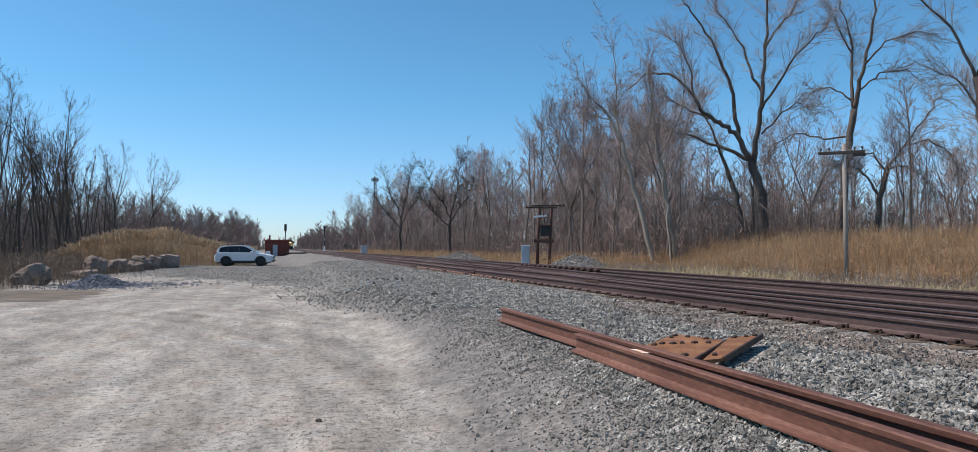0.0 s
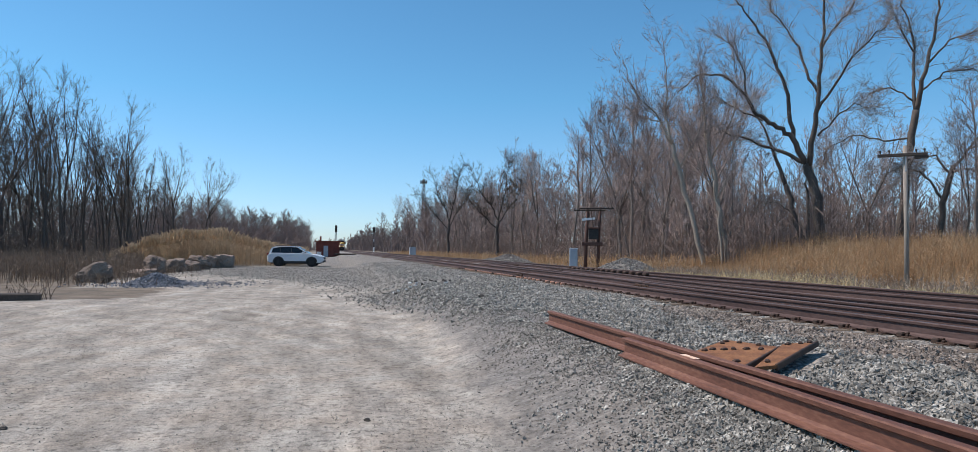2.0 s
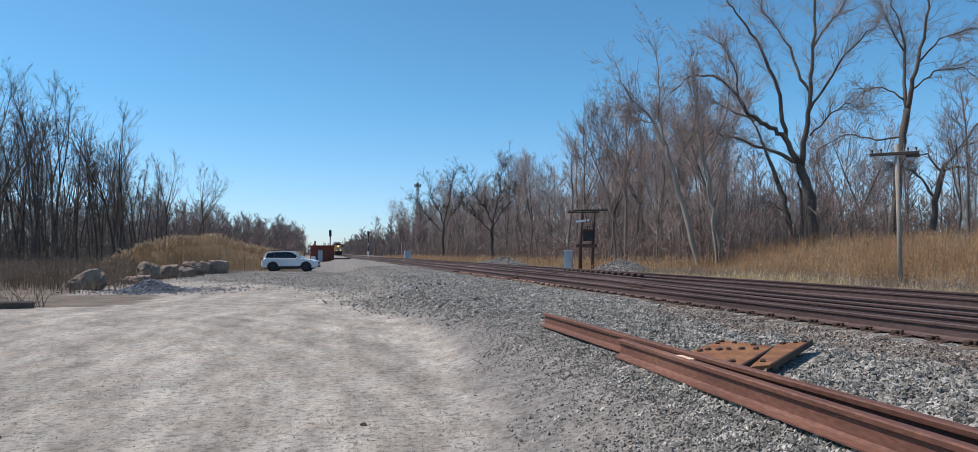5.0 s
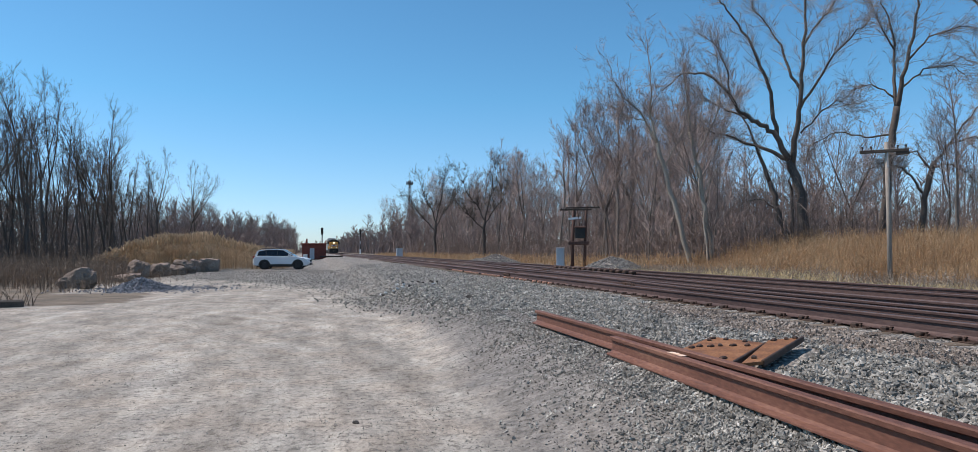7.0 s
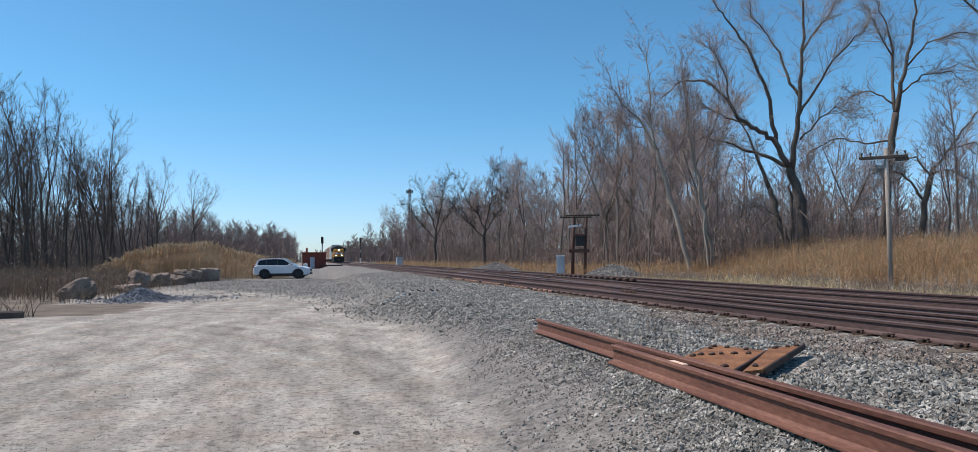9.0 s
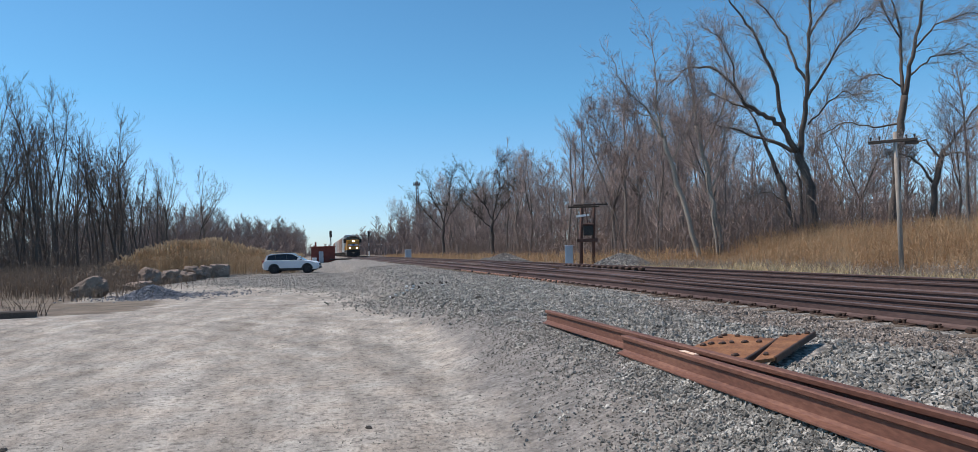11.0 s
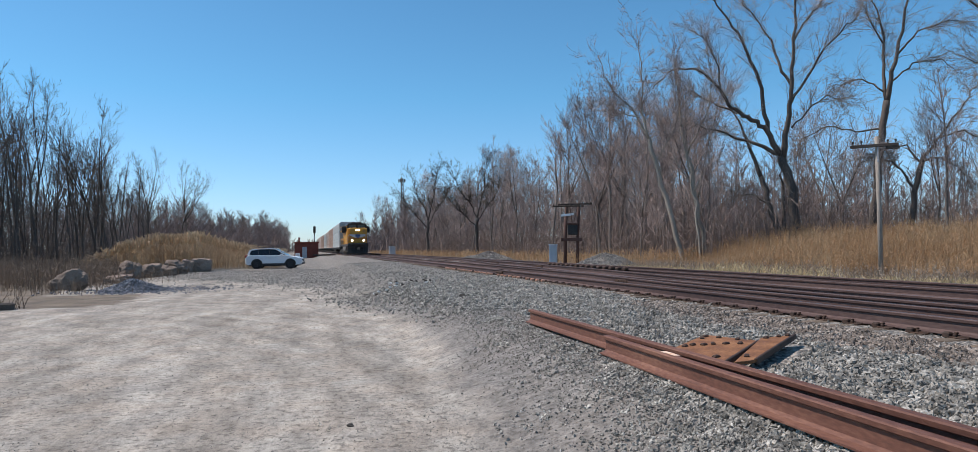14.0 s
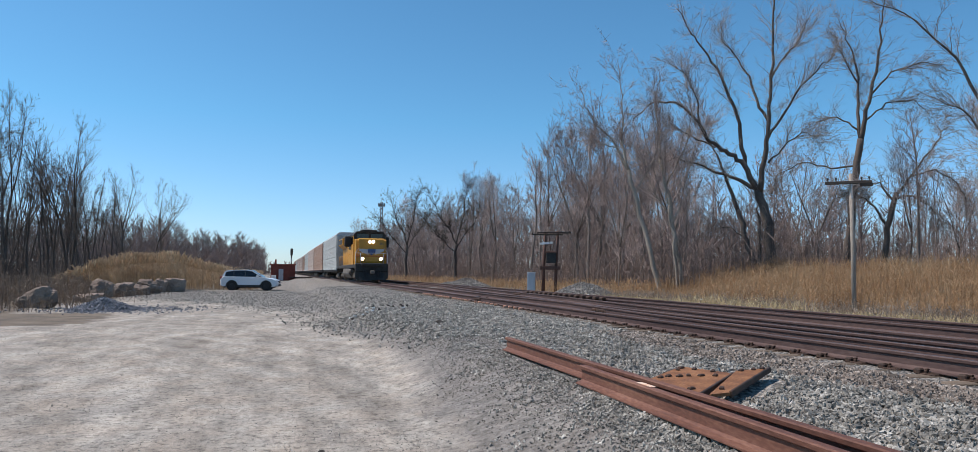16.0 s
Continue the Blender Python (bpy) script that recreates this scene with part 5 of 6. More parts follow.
    stalks("verge_grass", "rusty brown dry grass before the woods", spots, DRYGRASS, rng, (0.6, 1.3), 0.3, 0.014, None, 2, "grass")
    # understorey of thin twigs inside the woods
    for label, seed, box in (("thin bare brushwood under the trees by the tracks", 2, (1, 25, 55, 43, 240, 9000)), ("thin brushwood under the thicket, toned dark as backlit", 3, (-1, 25, 62, 50, 150, 6500))):
        rng = random.Random(seed)
        sgn, x0, x1, y0, y1, n = box
        spots = []
        for _ in range(n):
            y = y0 + (y1 - y0) * rng.random() ** 1.5
            spots.append((sgn * (x0 + (x1 - x0) * rng.random() ** 1.3) , y, rng.uniform(0.5, 1.2)))
        stalks("brushwood", label, spots, UNDERWOOD if sgn > 0 else TWIG_BACKLIT, rng, (2.0, 5.5), 0.18, 0.009 if sgn > 0 else 0.014, None, 4, "brushwood")


make_vegetation()


# ---- loose ballast ----
def stones(name, label, pts, size, material, seed):
    """Angular crushed stones, each an uneven eight-faced lump; pts: rows of x, y, z; size: lowest and highest half width."""
    rng = np.random.default_rng(seed)
    p = np.array(pts)
    n = len(p)
    base = np.array([(1, 0, 0), (-1, 0, 0), (0, 1, 0), (0, -1, 0), (0, 0, 1), (0, 0, -1)], float)
    s = rng.uniform(size[0], size[1], (n, 1, 1)) * rng.uniform(0.6, 1.25, (n, 6, 1)) * np.array([1.0, 1.0, 0.75])
    v = base[None] * s + rng.normal(0, 0.22, (n, 6, 3)) * s
    q = rng.normal(0, 1, (n, 4))
    q /= np.linalg.norm(q, axis=1, keepdims=True)
    w, x, y, z = q.T
    rot = np.stack([np.stack([1 - 2 * (y * y + z * z), 2 * (x * y - z * w), 2 * (x * z + y * w)], 1),
                    np.stack([2 * (x * y + z * w), 1 - 2 * (x * x + z * z), 2 * (y * z - x * w)], 1),
                    np.stack([2 * (x * z - y * w), 2 * (y * z + x * w), 1 - 2 * (x * x + y * y)], 1)], 1)
    v = np.einsum("nij,nkj->nki", rot, v) + p[:, None]
    f = np.array([(0, 2, 4), (2, 1, 4), (1, 3, 4), (3, 0, 4), (2, 0, 5), (1, 2, 5), (3, 1, 5), (0, 3, 5)])
    f = (f[None] + (np.arange(n) * 6)[:, None, None]).reshape(-1, 3)
    me = bpy.data.meshes.new(name)
    me.vertices.add(n * 6)
    me.vertices.foreach_set("co", v.ravel())
    me.loops.add(f.size)
    me.loops.foreach_set("vertex_index", f.ravel().astype(np.int32))
    me.polygons.add(len(f))
    me.polygons.foreach_set("loop_start", (np.arange(len(f)) * 3).astype(np.int32))
    me.update(calc_edges=True)
    me.validate()
    me.polygons.foreach_set("use_smooth", [False] * len(me.polygons))
    me.materials.append(material)
    return tagged(new(name, me), label, "gravel", kind="stuff")


def make_ballast():
    rng = random.Random(31)
    pts = []
    small = []
    for y0, y1, dens, lift in ((2.2, 7, 1000, 0.008), (7, 13, 640, 0.01)):
        for _ in range(int((y1 - y0) * 5.6 * dens)):
            y = rng.uniform(y0, y1)
            x = rng.uniform(1.2, 6.35)
            if 3.45 < x < 5.0 and 5.8 < y < 7.7 and abs((y - 5.9) - (x - 3.6) * 0.85) < 0.5:
                continue
            if x < max(2.8 - 0.25 * rng.random(), lot_edge(y) + 0.5):
                continue
            pts.append((x, y, ground_z(x, y) + lift * rng.uniform(0, 2.4)))
    for y0, y1, dens in ((2.2, 7, 3400), (7, 14, 1700)):
        for _ in range(int((y1 - y0) * 2.2 * dens)):
            y = rng.uniform(y0, y1)
            x = rng.uniform(0.8, 3.0)
            e = lot_edge(y) + 0.7 * noise.noise((x * 1.1, y * 1.1, 9)) - 0.05
            if x < e + 0.6 and rng.random() > max(0.0, (x - e + 0.7) / 1.3) ** 2.4:
                continue
            small.append((x, y, ground_z(x, y) + 0.006 * rng.uniform(0, 2)))
    stones("small_ballast", "small grey crushed stone on the ballast's shoulder", small, (0.007, 0.022), STONE, 6)
    stained = [p for p in pts if p[0] > 5.3 + 0.7 * noise.noise((p[0], p[1] * 0.8, 4)) + 0.4 * rng.random()]
    chosen = set(stained)
    pts = [p for p in pts if p not in chosen]
    stones("stained_ballast", "rust-stained crushed stone beside the track", stained, (0.014, 0.034), STONE_BROWN, 7)
    stones("ballast", "grey angular crushed stone ballast", pts, (0.014, 0.034), STONE, 1)
    pts = []
    for y0, y1, dens in ((13, 24, 250), (24, 60, 55)):
        for _ in range(int((y1 - y0) * 7 * dens)):
            y = rng.uniform(y0, y1)
            w = 1.0 + 0.12 * (y - 13)
            x = rng.uniform(lot_edge(y) - w, 6.35)
            if rng.random() > smooth(lot_edge(y) - w, lot_edge(y) + w * 0.8, x):
                continue
            pts.append((x, y, ground_z(x, y) + 0.01))
    stones("farther_ballast", "grey crushed stone ballast farther along the tracks", pts, (0.02, 0.042), STONE, 2)
    pts = [(rng.uniform(6.3, 13.6), rng.uniform(2, 26), 0) for _ in range(12000)]
    stones("track_ballast", "crushed stone between the ties", [(x, y, ground_z(x, y) - 0.012) for x, y, _ in pts], (0.02, 0.042), STONE, 3)
    pts = []
    for _ in range(26000):
        y = 2.3 + 20 * rng.random() ** 1.5
        x = rng.uniform(-0.9 * y, lot_edge(y) + 0.5)
        g = noise.noise((x * 0.7, y * 0.7, 4))
        if g < 0.05 and rng.random() < 0.75:
            continue
        pts.append((x, y, ground_z(x, y) + 0.002))
    stones("lot_pebbles", "small grey pebbles strewn on the packed dirt", pts, (0.003, 0.0105), STONE, 4)
    pts = []
    for _ in range(9000):
        y = 2.3 + 16 * rng.random()
        x = lot_edge(y) + rng.gauss(0.05, 0.4) + 0.5 * noise.noise((y * 0.6, 1, 1))
        pts.append((x, y, ground_z(x, y) + 0.003))
    stones("ballast_fines", "fine dark gravel along the ballast's toe", pts, (0.005, 0.015), FINES, 5)
    pts = [(rng.gauss(-6.2, 1.5), rng.gauss(32.2, 1.4), 0) for _ in range(900)]
    stones("strewn_blue_stone", "blue-grey crushed stone strewn round the heap", [(x, y, ground_z(x, y) + 0.01) for x, y, _ in pts], (0.025, 0.06), BLUESTONE, 8)
    for label, cx, cy, rx, ry, h, n, mt, sz in (("low heap of blue-grey crushed stone", -6.8, 31.8, 1.1, 1.6, 0.44, 2600, BLUESTONE, (0.03, 0.07)),
                                                ("grey crushed stone heap beside the far track", 16.6, 69.0, 2.6, 2.4, 0.95, 5000, HEAPSTONE, (0.035, 0.075)),
                                                ("grey crushed stone heap before the woods", 18.4, 44.5, 2.2, 2.0, 1.0, 5000, HEAPSTONE, (0.03, 0.06))):
        pts = []
        for _ in range(n):
            a, r = rng.uniform(0, 6.28), math.sqrt(rng.random()) * 1.12
            x, y = cx + math.cos(a) * r * rx, cy + math.sin(a) * r * ry
            hh = h * max(0, 1 - r) ** 0.85 * (1 + 0.35 * noise.noise((x * 0.9, y * 0.9, 8)))
            pts.append((x, y, ground_z(x, y) + hh * rng.uniform(0.93, 1.0)))
        ob = stones("stone_heap", label, pts, sz, mt, int(cy))
        core = Shape()
        k = 20
        ring = [[(cx + math.cos(6.2832 * i / k) * r * rx, cy + math.sin(6.2832 * i / k) * r * ry) for i in range(k)] for r in (0.98, 0.7, 0.4, 0.12)]
        pv, pf = [], []
        for j, r in enumerate((0.98, 0.7, 0.4, 0.12)):
            for x, y in ring[j]:
                pv.append((x, y, ground_z(x, y) + h * max(0, 1 - r) ** 0.85 * 0.9 - 0.03))
        for j in range(3):
            pf += [(j * k + i, j * k + (i + 1) % k, (j + 1) * k + (i + 1) % k, (j + 1) * k + i) for i in range(k)]
        pf.append(tuple(3 * k + i for i in range(k)))
        core.add(pv, pf, True)
        part("heap_core", core, mt, ob)


make_ballast()


# ---- loose steel beside the track ----
def make_loose_rails():
    for nm, lab, x0, x1, y0, y1, z in (("loose_rail", "rusty loose rail lying on the ballast", 3.09, 3.09, 1.2, 10.3, 0.455), ("loose_rail", "rusty loose rail with a pale paper tag beside another", 2.80, 2.93, 1.0, 7.1, 0.445)):
        ob = thing(nm, Matrix.Identity(4), lab, "rail", "loose rails")
        k = 10
        path = [(x0 + (x1 - x0) * i / k, y0 + (y1 - y0) * i / k, max(z, 0)) for i in range(k + 1)]
        part("steel_rail", Shape().sweep(RAIL, path), RUST, ob)
        if "tag" in lab:
            part("paper_tag", Shape().box(-0.026, 0.026, -0.13, 0.13, 0.0, 0.003, 0, pose(2.92, 5.7, z + 0.187, 0, 0, -1.5)), TAG, ob, "pale orange paper tag")
            part("orange_mark", Shape().box(-0.025, 0.025, -0.05, 0.05, 0.0, 0.003, 0, pose(2.84, 2.75, z + 0.03, 0, 15, 0)), LOCORED, ob, "orange paint mark")


make_loose_rails()


def make_plates():
    stud = Shape().box(-0.04, 0.04, -0.022, 0.022, 0.02, 0.05, 0.01).mesh("stud", RUST_DARK)
    rng = random.Random(9)
    for z, tilt, poly, studs, lab in (
            (0.505, -0.5, [(-0.45, -0.35), (-0.40, 0.62), (-0.17, 0.85), (0.56, 1.59), (0.79, 0.92), (-0.25, -0.16)],
             [(-0.1, 0.82), (0.02, 0.88), (0.12, 0.84), (0.24, 0.87), (0.36, 0.83), (0.5, 0.8), (0.36, 1.3), (0.47, 1.42), (0.56, 1.3), (0.66, 1.1), (-0.18, 0.1)], "orange rusted steel plate with rows of studs"),
            (0.515, -2.0, [(-0.20, -0.22), (0.81, 0.90), (1.23, 0.93), (0.02, -0.2)], [(0.84, 0.86), (1.0, 0.88), (1.12, 0.9), (0.05, -0.02)], "tilted rusted steel plate with a dark raised edge")):
        ob = thing("steel_plate", pose(3.7, 5.9, z, 0, tilt, 0), lab, "steel plate", "discarded plates")
        part("plate", Shape().prism(poly, "z", 0, 0.028), RUST_ORANGE, ob)
        i = len(poly) - 1
        (ax, ay), (bx, by) = (poly[4], poly[5]) if i == 5 else (poly[2], poly[3])
        ln, an = math.hypot(bx - ax, by - ay), math.degrees(math.atan2(by - ay, bx - ax))
        part("edge_rib", Shape().box(0, ln, -0.014, 0.014, -0.02, 0.04, 0.006, pose(ax, ay, 0, 0, 0, an)), RUST_DARK, ob)
        for x, y in studs:
            part("stud", stud, RUST_DARK, ob, at=pose(x, y, 0.0, 0, 0, rng.uniform(20, 70)))


make_plates()


# ---- boulders ----
def make_boulder(x, y, sx, sy, sz, yaw, seed, material, label, blocky=0.0, tilt=0.0, rise=0.0):
    bm = bmesh.new()
    bmesh.ops.create_icosphere(bm, subdivisions=4, radius=1.0)
    off = Vector((seed * 3.1, seed * 1.7, 0))
    for v in bm.verts:
        d = v.co.normalized()
        m = max(abs(d.x), abs(d.y), abs(d.z))
        co = d.lerp(d / m * 0.86, 0.35 + 0.6 * blocky)
        r = 1 + (0.32 - 0.22 * blocky) * noise.noise(d * 1.2 + off) + (0.16 - 0.1 * blocky) * noise.noise(d * 2.9 + off) + 0.05 * noise.noise(d * 8 + off)
        step = noise.cell(d * 2.2 + off) * (0.10 - 0.06 * blocky)
        v.co = Vector((co.x * sx, co.y * sy, co.z * sz)) * (r + step)
    me = bpy.data.meshes.new("boulder")
    bm.to_mesh(me)
    bm.free()
    me.materials.append(material)
    ob = new("boulder", me)
    ob.matrix_basis = pose(x, y, ground_z(x, y) + sz * 0.55, tilt, rise, yaw)
    tagged(ob, label, "boulder", "boulders edging the lot")


make_boulder(-9.45, 33.2, 0.72, 0.5, 0.46, 15, 1, BOULDER, "brown rough boulder half sunk among dry weeds", 0.35, -12, -26)
make_boulder(-9.3, 40.0, 0.68, 0.5, 0.24, -5, 2, PINKSTONE, "flat pale grey boulder slab", 0.3, 0, -6)
make_boulder(-9.6, 44.0, 0.6, 0.6, 0.70, 40, 3, BOULDER, "dark grey-brown pointed boulder", 0.1, 0, 14)
make_boulder(-9.75, 50.0, 0.8, 0.65, 0.55, 20, 4, BOULDER, "grey-brown weathered boulder among weeds", 0.3, 0, -10)
make_boulder(-9.0, 51.5, 0.62, 0.6, 0.40, -20, 8, BOULDER, "low dark angular boulder between larger ones", 0.6, 8, 6)
make_boulder(-9.0, 54.5, 0.85, 0.7, 0.58, -10, 5, BOULDER, "long brown boulder with a dark cleft", 0.3, 0, 8)
make_boulder(-8.75, 57.6, 0.5, 0.55, 0.62, 10, 6, PINKSTONE, "small brown stone beside a squared block", 0.5, 0, 12)
make_boulder(-7.85, 58.5, 0.8, 0.65, 0.68, 6, 7, PINKSTONE, "squared pinkish quarry block", 0.95)


# ---- parked car ----
def wheel(parent, x, y, r):
    ty = Shape().tube([(x, y - 0.11, r), (x, y - 0.085, r), (x, y + 0.085, r), (x, y + 0.11, r)], [r - 0.04, r, r, r - 0.04], 28)
    w = part("wheel", ty, TYRE, parent)
    s = -1 if y < 0 else 1
    rim = Shape().cyl((x, y + s * 0.06, r), (x, y + s * 0.118, r), r * 0.62, 20)
    for k in range(5):
        a = k * 1.2566
        m = Matrix.Translation((x, y + s * 0.12, r)) @ Matrix.Rotation(a, 4, "Y")
        rim.box(0.03, r * 0.62, -0.012, 0.012, -0.03, 0.03, 0.006, m)
    part("rim", rim, ALLOY, w, "dark alloy rim")
    return w


def make_car():
    x, y = -2.85, 64.6
    car = thing("parked_car", pose(x, y, ground_z(x, y) + 0.0, 0, 0, -6), "white compact SUV parked on the gravel", "car")
    low = [(-2.30, 0.42), (-2.32, 0.72), (-2.27, 1.02), (-2.12, 1.10), (0.95, 1.08), (1.15, 1.05), (1.95, 0.94), (2.22, 0.80), (2.32, 0.60), (2.28, 0.38), (2.1, 0.30), (-2.1, 0.32)]
    body = Shape()
    layers = []
    for yy, ins in ((-0.905, 0.05), (-0.87, 0.015), (-0.75, 0.0), (0.75, 0.0), (0.87, 0.015), (0.905, 0.05)):
        layers.append([(px * (1 - ins * 0.25) - (0.12 * (abs(yy) - 0.75) / 0.15 * (1 if px > 1.9 else 0)) + (0.08 * (abs(yy) - 0.75) / 0.15 * (1 if px < -2.1 else 0)), yy, 0.7 + (pz - 0.7) * (1 - ins)) for px, pz in low])
    n = len(low)
    pts = [p for ly in layers for p in ly]
    faces = [tuple(range(n)), tuple(range(len(pts) - 1, len(pts) - n - 1, -1))]
    for j in range(len(layers) - 1):
        faces += [(j * n + i, (j + 1) * n + i, (j + 1) * n + (i + 1) % n, j * n + (i + 1) % n) for i in range(n)]
    body.add(pts, faces)
    part("body", body, CARPAINT, car)
    gh = [(-2.18, 1.06), (-1.98, 1.50), (-1.72, 1.64), (-0.3, 1.69), (0.15, 1.64), (1.12, 1.06)]
    cab = Shape()
    pts = []
    for s, ins in ((-1, 0), (1, 0)):
        pts += [(px, s * (0.86 - 0.20 * (pz - 1.06) / 0.63), pz) for px, pz in gh]
    k = len(gh)
    cab.add(pts, [tuple(range(k)), tuple(range(2 * k - 1, k - 1, -1))] + [(i, k + i, k + (i + 1) % k, (i + 1) % k) for i in range(k)])
    part("cabin", cab, CARPAINT, car)

    def side(px, pz, s, out=0.006):
        return (px, s * (0.86 - 0.20 * (pz - 1.06) / 0.63 + out), pz)
    for s in (-1, 1):
        for quad in ([(-1.92, 1.17), (-1.80, 1.46), (-1.30, 1.56), (-1.26, 1.14)], [(-1.20, 1.13), (-1.22, 1.565), (-0.40, 1.59), (-0.36, 1.11)], [(-0.30, 1.11), (-0.33, 1.59), (0.10, 1.555), (0.86, 1.12)]):
            pane = Shape()
            a = [side(px, pz, s, 0.008) for px, pz in quad]
            b = [side(px, pz, s, -0.01) for px, pz in quad]
            pane.add(a + b, [(0, 1, 2, 3), (7, 6, 5, 4)] + [(i, 4 + i, 4 + (i + 1) % 4, (i + 1) % 4) for i in range(4)])
            part("side_window", pane, CARGLASS, car)
        band = [side(px, pz, s, 0.003) for px, pz in ((-1.96, 1.13), (-1.84, 1.50), (-1.30, 1.60), (-0.33, 1.63), (0.14, 1.58), (0.95, 1.10))]
        back = [side(px, pz, s, -0.012) for px, pz in ((-1.96, 1.13), (-1.84, 1.50), (-1.30, 1.60), (-0.33, 1.63), (0.14, 1.58), (0.95, 1.10))]
        part("window_surround", Shape().add(band + back, [tuple(range(6)), tuple(range(11, 5, -1))] + [(i, 6 + i, 6 + (i + 1) % 6, (i + 1) % 6) for i in range(6)]), BLACKPLASTIC, car, "black window surround")
        clad = Shape()
        clad.box(-1.0, 1.1, *sorted((s * 0.895, s * 0.925)), 0.28, 0.44, 0.01)
        for cx in (-1.36, 1.33):
            arc = [(cx + math.cos(a) * 0.43, s * 0.9, 0.36 + math.sin(a) * 0.43) for a in [math.pi * i / 12 for i in range(13)]]
            clad.tube(arc, [0.045] * 13, 6)
            clad.cyl((cx, s * 0.80, 0.36), (cx, s * 0.912, 0.36), 0.40, 24)
        part("wheel_arch_cladding", clad, BLACKPLASTIC, car)
        part("roof_rail", Shape().tube([(-1.75, s * 0.62, 1.64), (-1.6, s * 0.62, 1.73), (-0.3, s * 0.62, 1.77), (0.0, s * 0.62, 1.67)], [0.022] * 4, 6), BLACKPLASTIC, car)
        part("mirror", Shape().box(0.55, 0.78, *sorted((s * 0.90, s * 1.06)), 1.06, 1.22, 0.03), CARPAINT, car)
        part("headlamp", Shape().box(1.98, 2.22, *sorted((s * 0.52, s * 0.84)), 0.76, 0.88, 0.03), LENS, car)
        part("tail_lamp", Shape().box(-2.3, -2.05, *sorted((s * 0.58, s * 0.875)), 0.92, 1.12, 0.02), LAMP_RED, car, "dark red tail lamp")
        part("door_handle", Shape().box(-0.55, -0.37, *sorted((s * 0.90, s * 0.925)), 0.92, 0.95, 0.008), CARPAINT, car)
        part("door_handle", Shape().box(-1.3, -1.12, *sorted((s * 0.90, s * 0.925)), 0.94, 0.97, 0.008), CARPAINT, car)
    ws = Shape().add([(1.14, -0.8, 1.07), (1.14, 0.8, 1.07), (0.17, 0.64, 1.645), (0.17, -0.64, 1.645), (1.10, -0.8, 1.05), (1.10, 0.8, 1.05), (0.13, 0.64, 1.63), (0.13, -0.64, 1.63)],
                     [(0, 1, 2, 3), (7, 6, 5, 4), (0, 4, 5, 1), (1, 5, 6, 2), (2, 6, 7, 3), (3, 7, 4, 0)])
    part("windscreen", ws, CARGLASS, car)
    part("bumper", Shape().box(2.18, 2.36, -0.72, 0.72, 0.34, 0.52, 0.05).box(-2.36, -2.2, -0.74, 0.74, 0.4, 0.56, 0.05), BLACKPLASTIC, car)
    part("grille", Shape().box(2.24, 2.33, -0.45, 0.45, 0.58, 0.78, 0.03), BLACKPLASTIC, car)
    part("underbody", Shape().box(-2.0, 2.0, -0.75, 0.75, 0.22, 0.4, 0.04), BLACKPLASTIC, car)
    for cx in (-1.36, 1.33):
        for s in (-1, 1):
            wheel(car, cx, s * 0.82, 0.37)


make_car()


# ---- signal hut ----
def make_hut():
    x0, x1, y0 = -2.75, 1.42, 136.5
    z = ground_z(-1, 137)
    hut = thing("signal_hut", pose(x0, y0, z), "dark red brick signal hut with a grey door", "hut")
    w, d, h = x1 - x0, 3.2, 2.75
    part("wall", Shape().box(0, w, 0, d, -0.2, h), BRICK, hut)
    part("roof", Shape().box(-0.15, w + 0.15, -0.15, d + 0.15, h, h + 0.2, 0.03), BRICK, hut, "flat dark red roof slab")
    door = part("door", Shape().box(1.35, 2.15, -0.04, 0.02, 0.05, 2.05, 0.01), GREYPAINT, hut, "pale grey door")
    part("handle", Shape().box(2.03, 2.09, -0.09, -0.04, 1.0, 1.1, 0.01), LOCOBLACK, door)
    part("vent_pipe", Shape().cyl((0.8, 1.2, h + 0.2), (0.8, 1.2, h + 1.0), 0.16, 12), BRICK, hut)
    part("wall_unit", Shape().box(0.15, 0.95, -0.5, -0.02, 0.1, 0.95, 0.04), WHITEPAINT, hut, "white box unit")
    deck = thing("timber_stack", pose(2.4, 135.0, ground_z(2.4, 135)), "low dark stack of old timbers beside the hut", "timber")
    rng = random.Random(4)
    for k in range(6):
        part("timber", Shape().box(-1.6, 1.7, -0.12, 0.12, 0, 0.2, 0.02), DARKWOOD, deck, at=pose(rng.uniform(-0.4, 0.4), k * 0.27, 0.0 if k % 2 else 0.05, 0, 0, rng.uniform(-4, 4)))


make_hut()


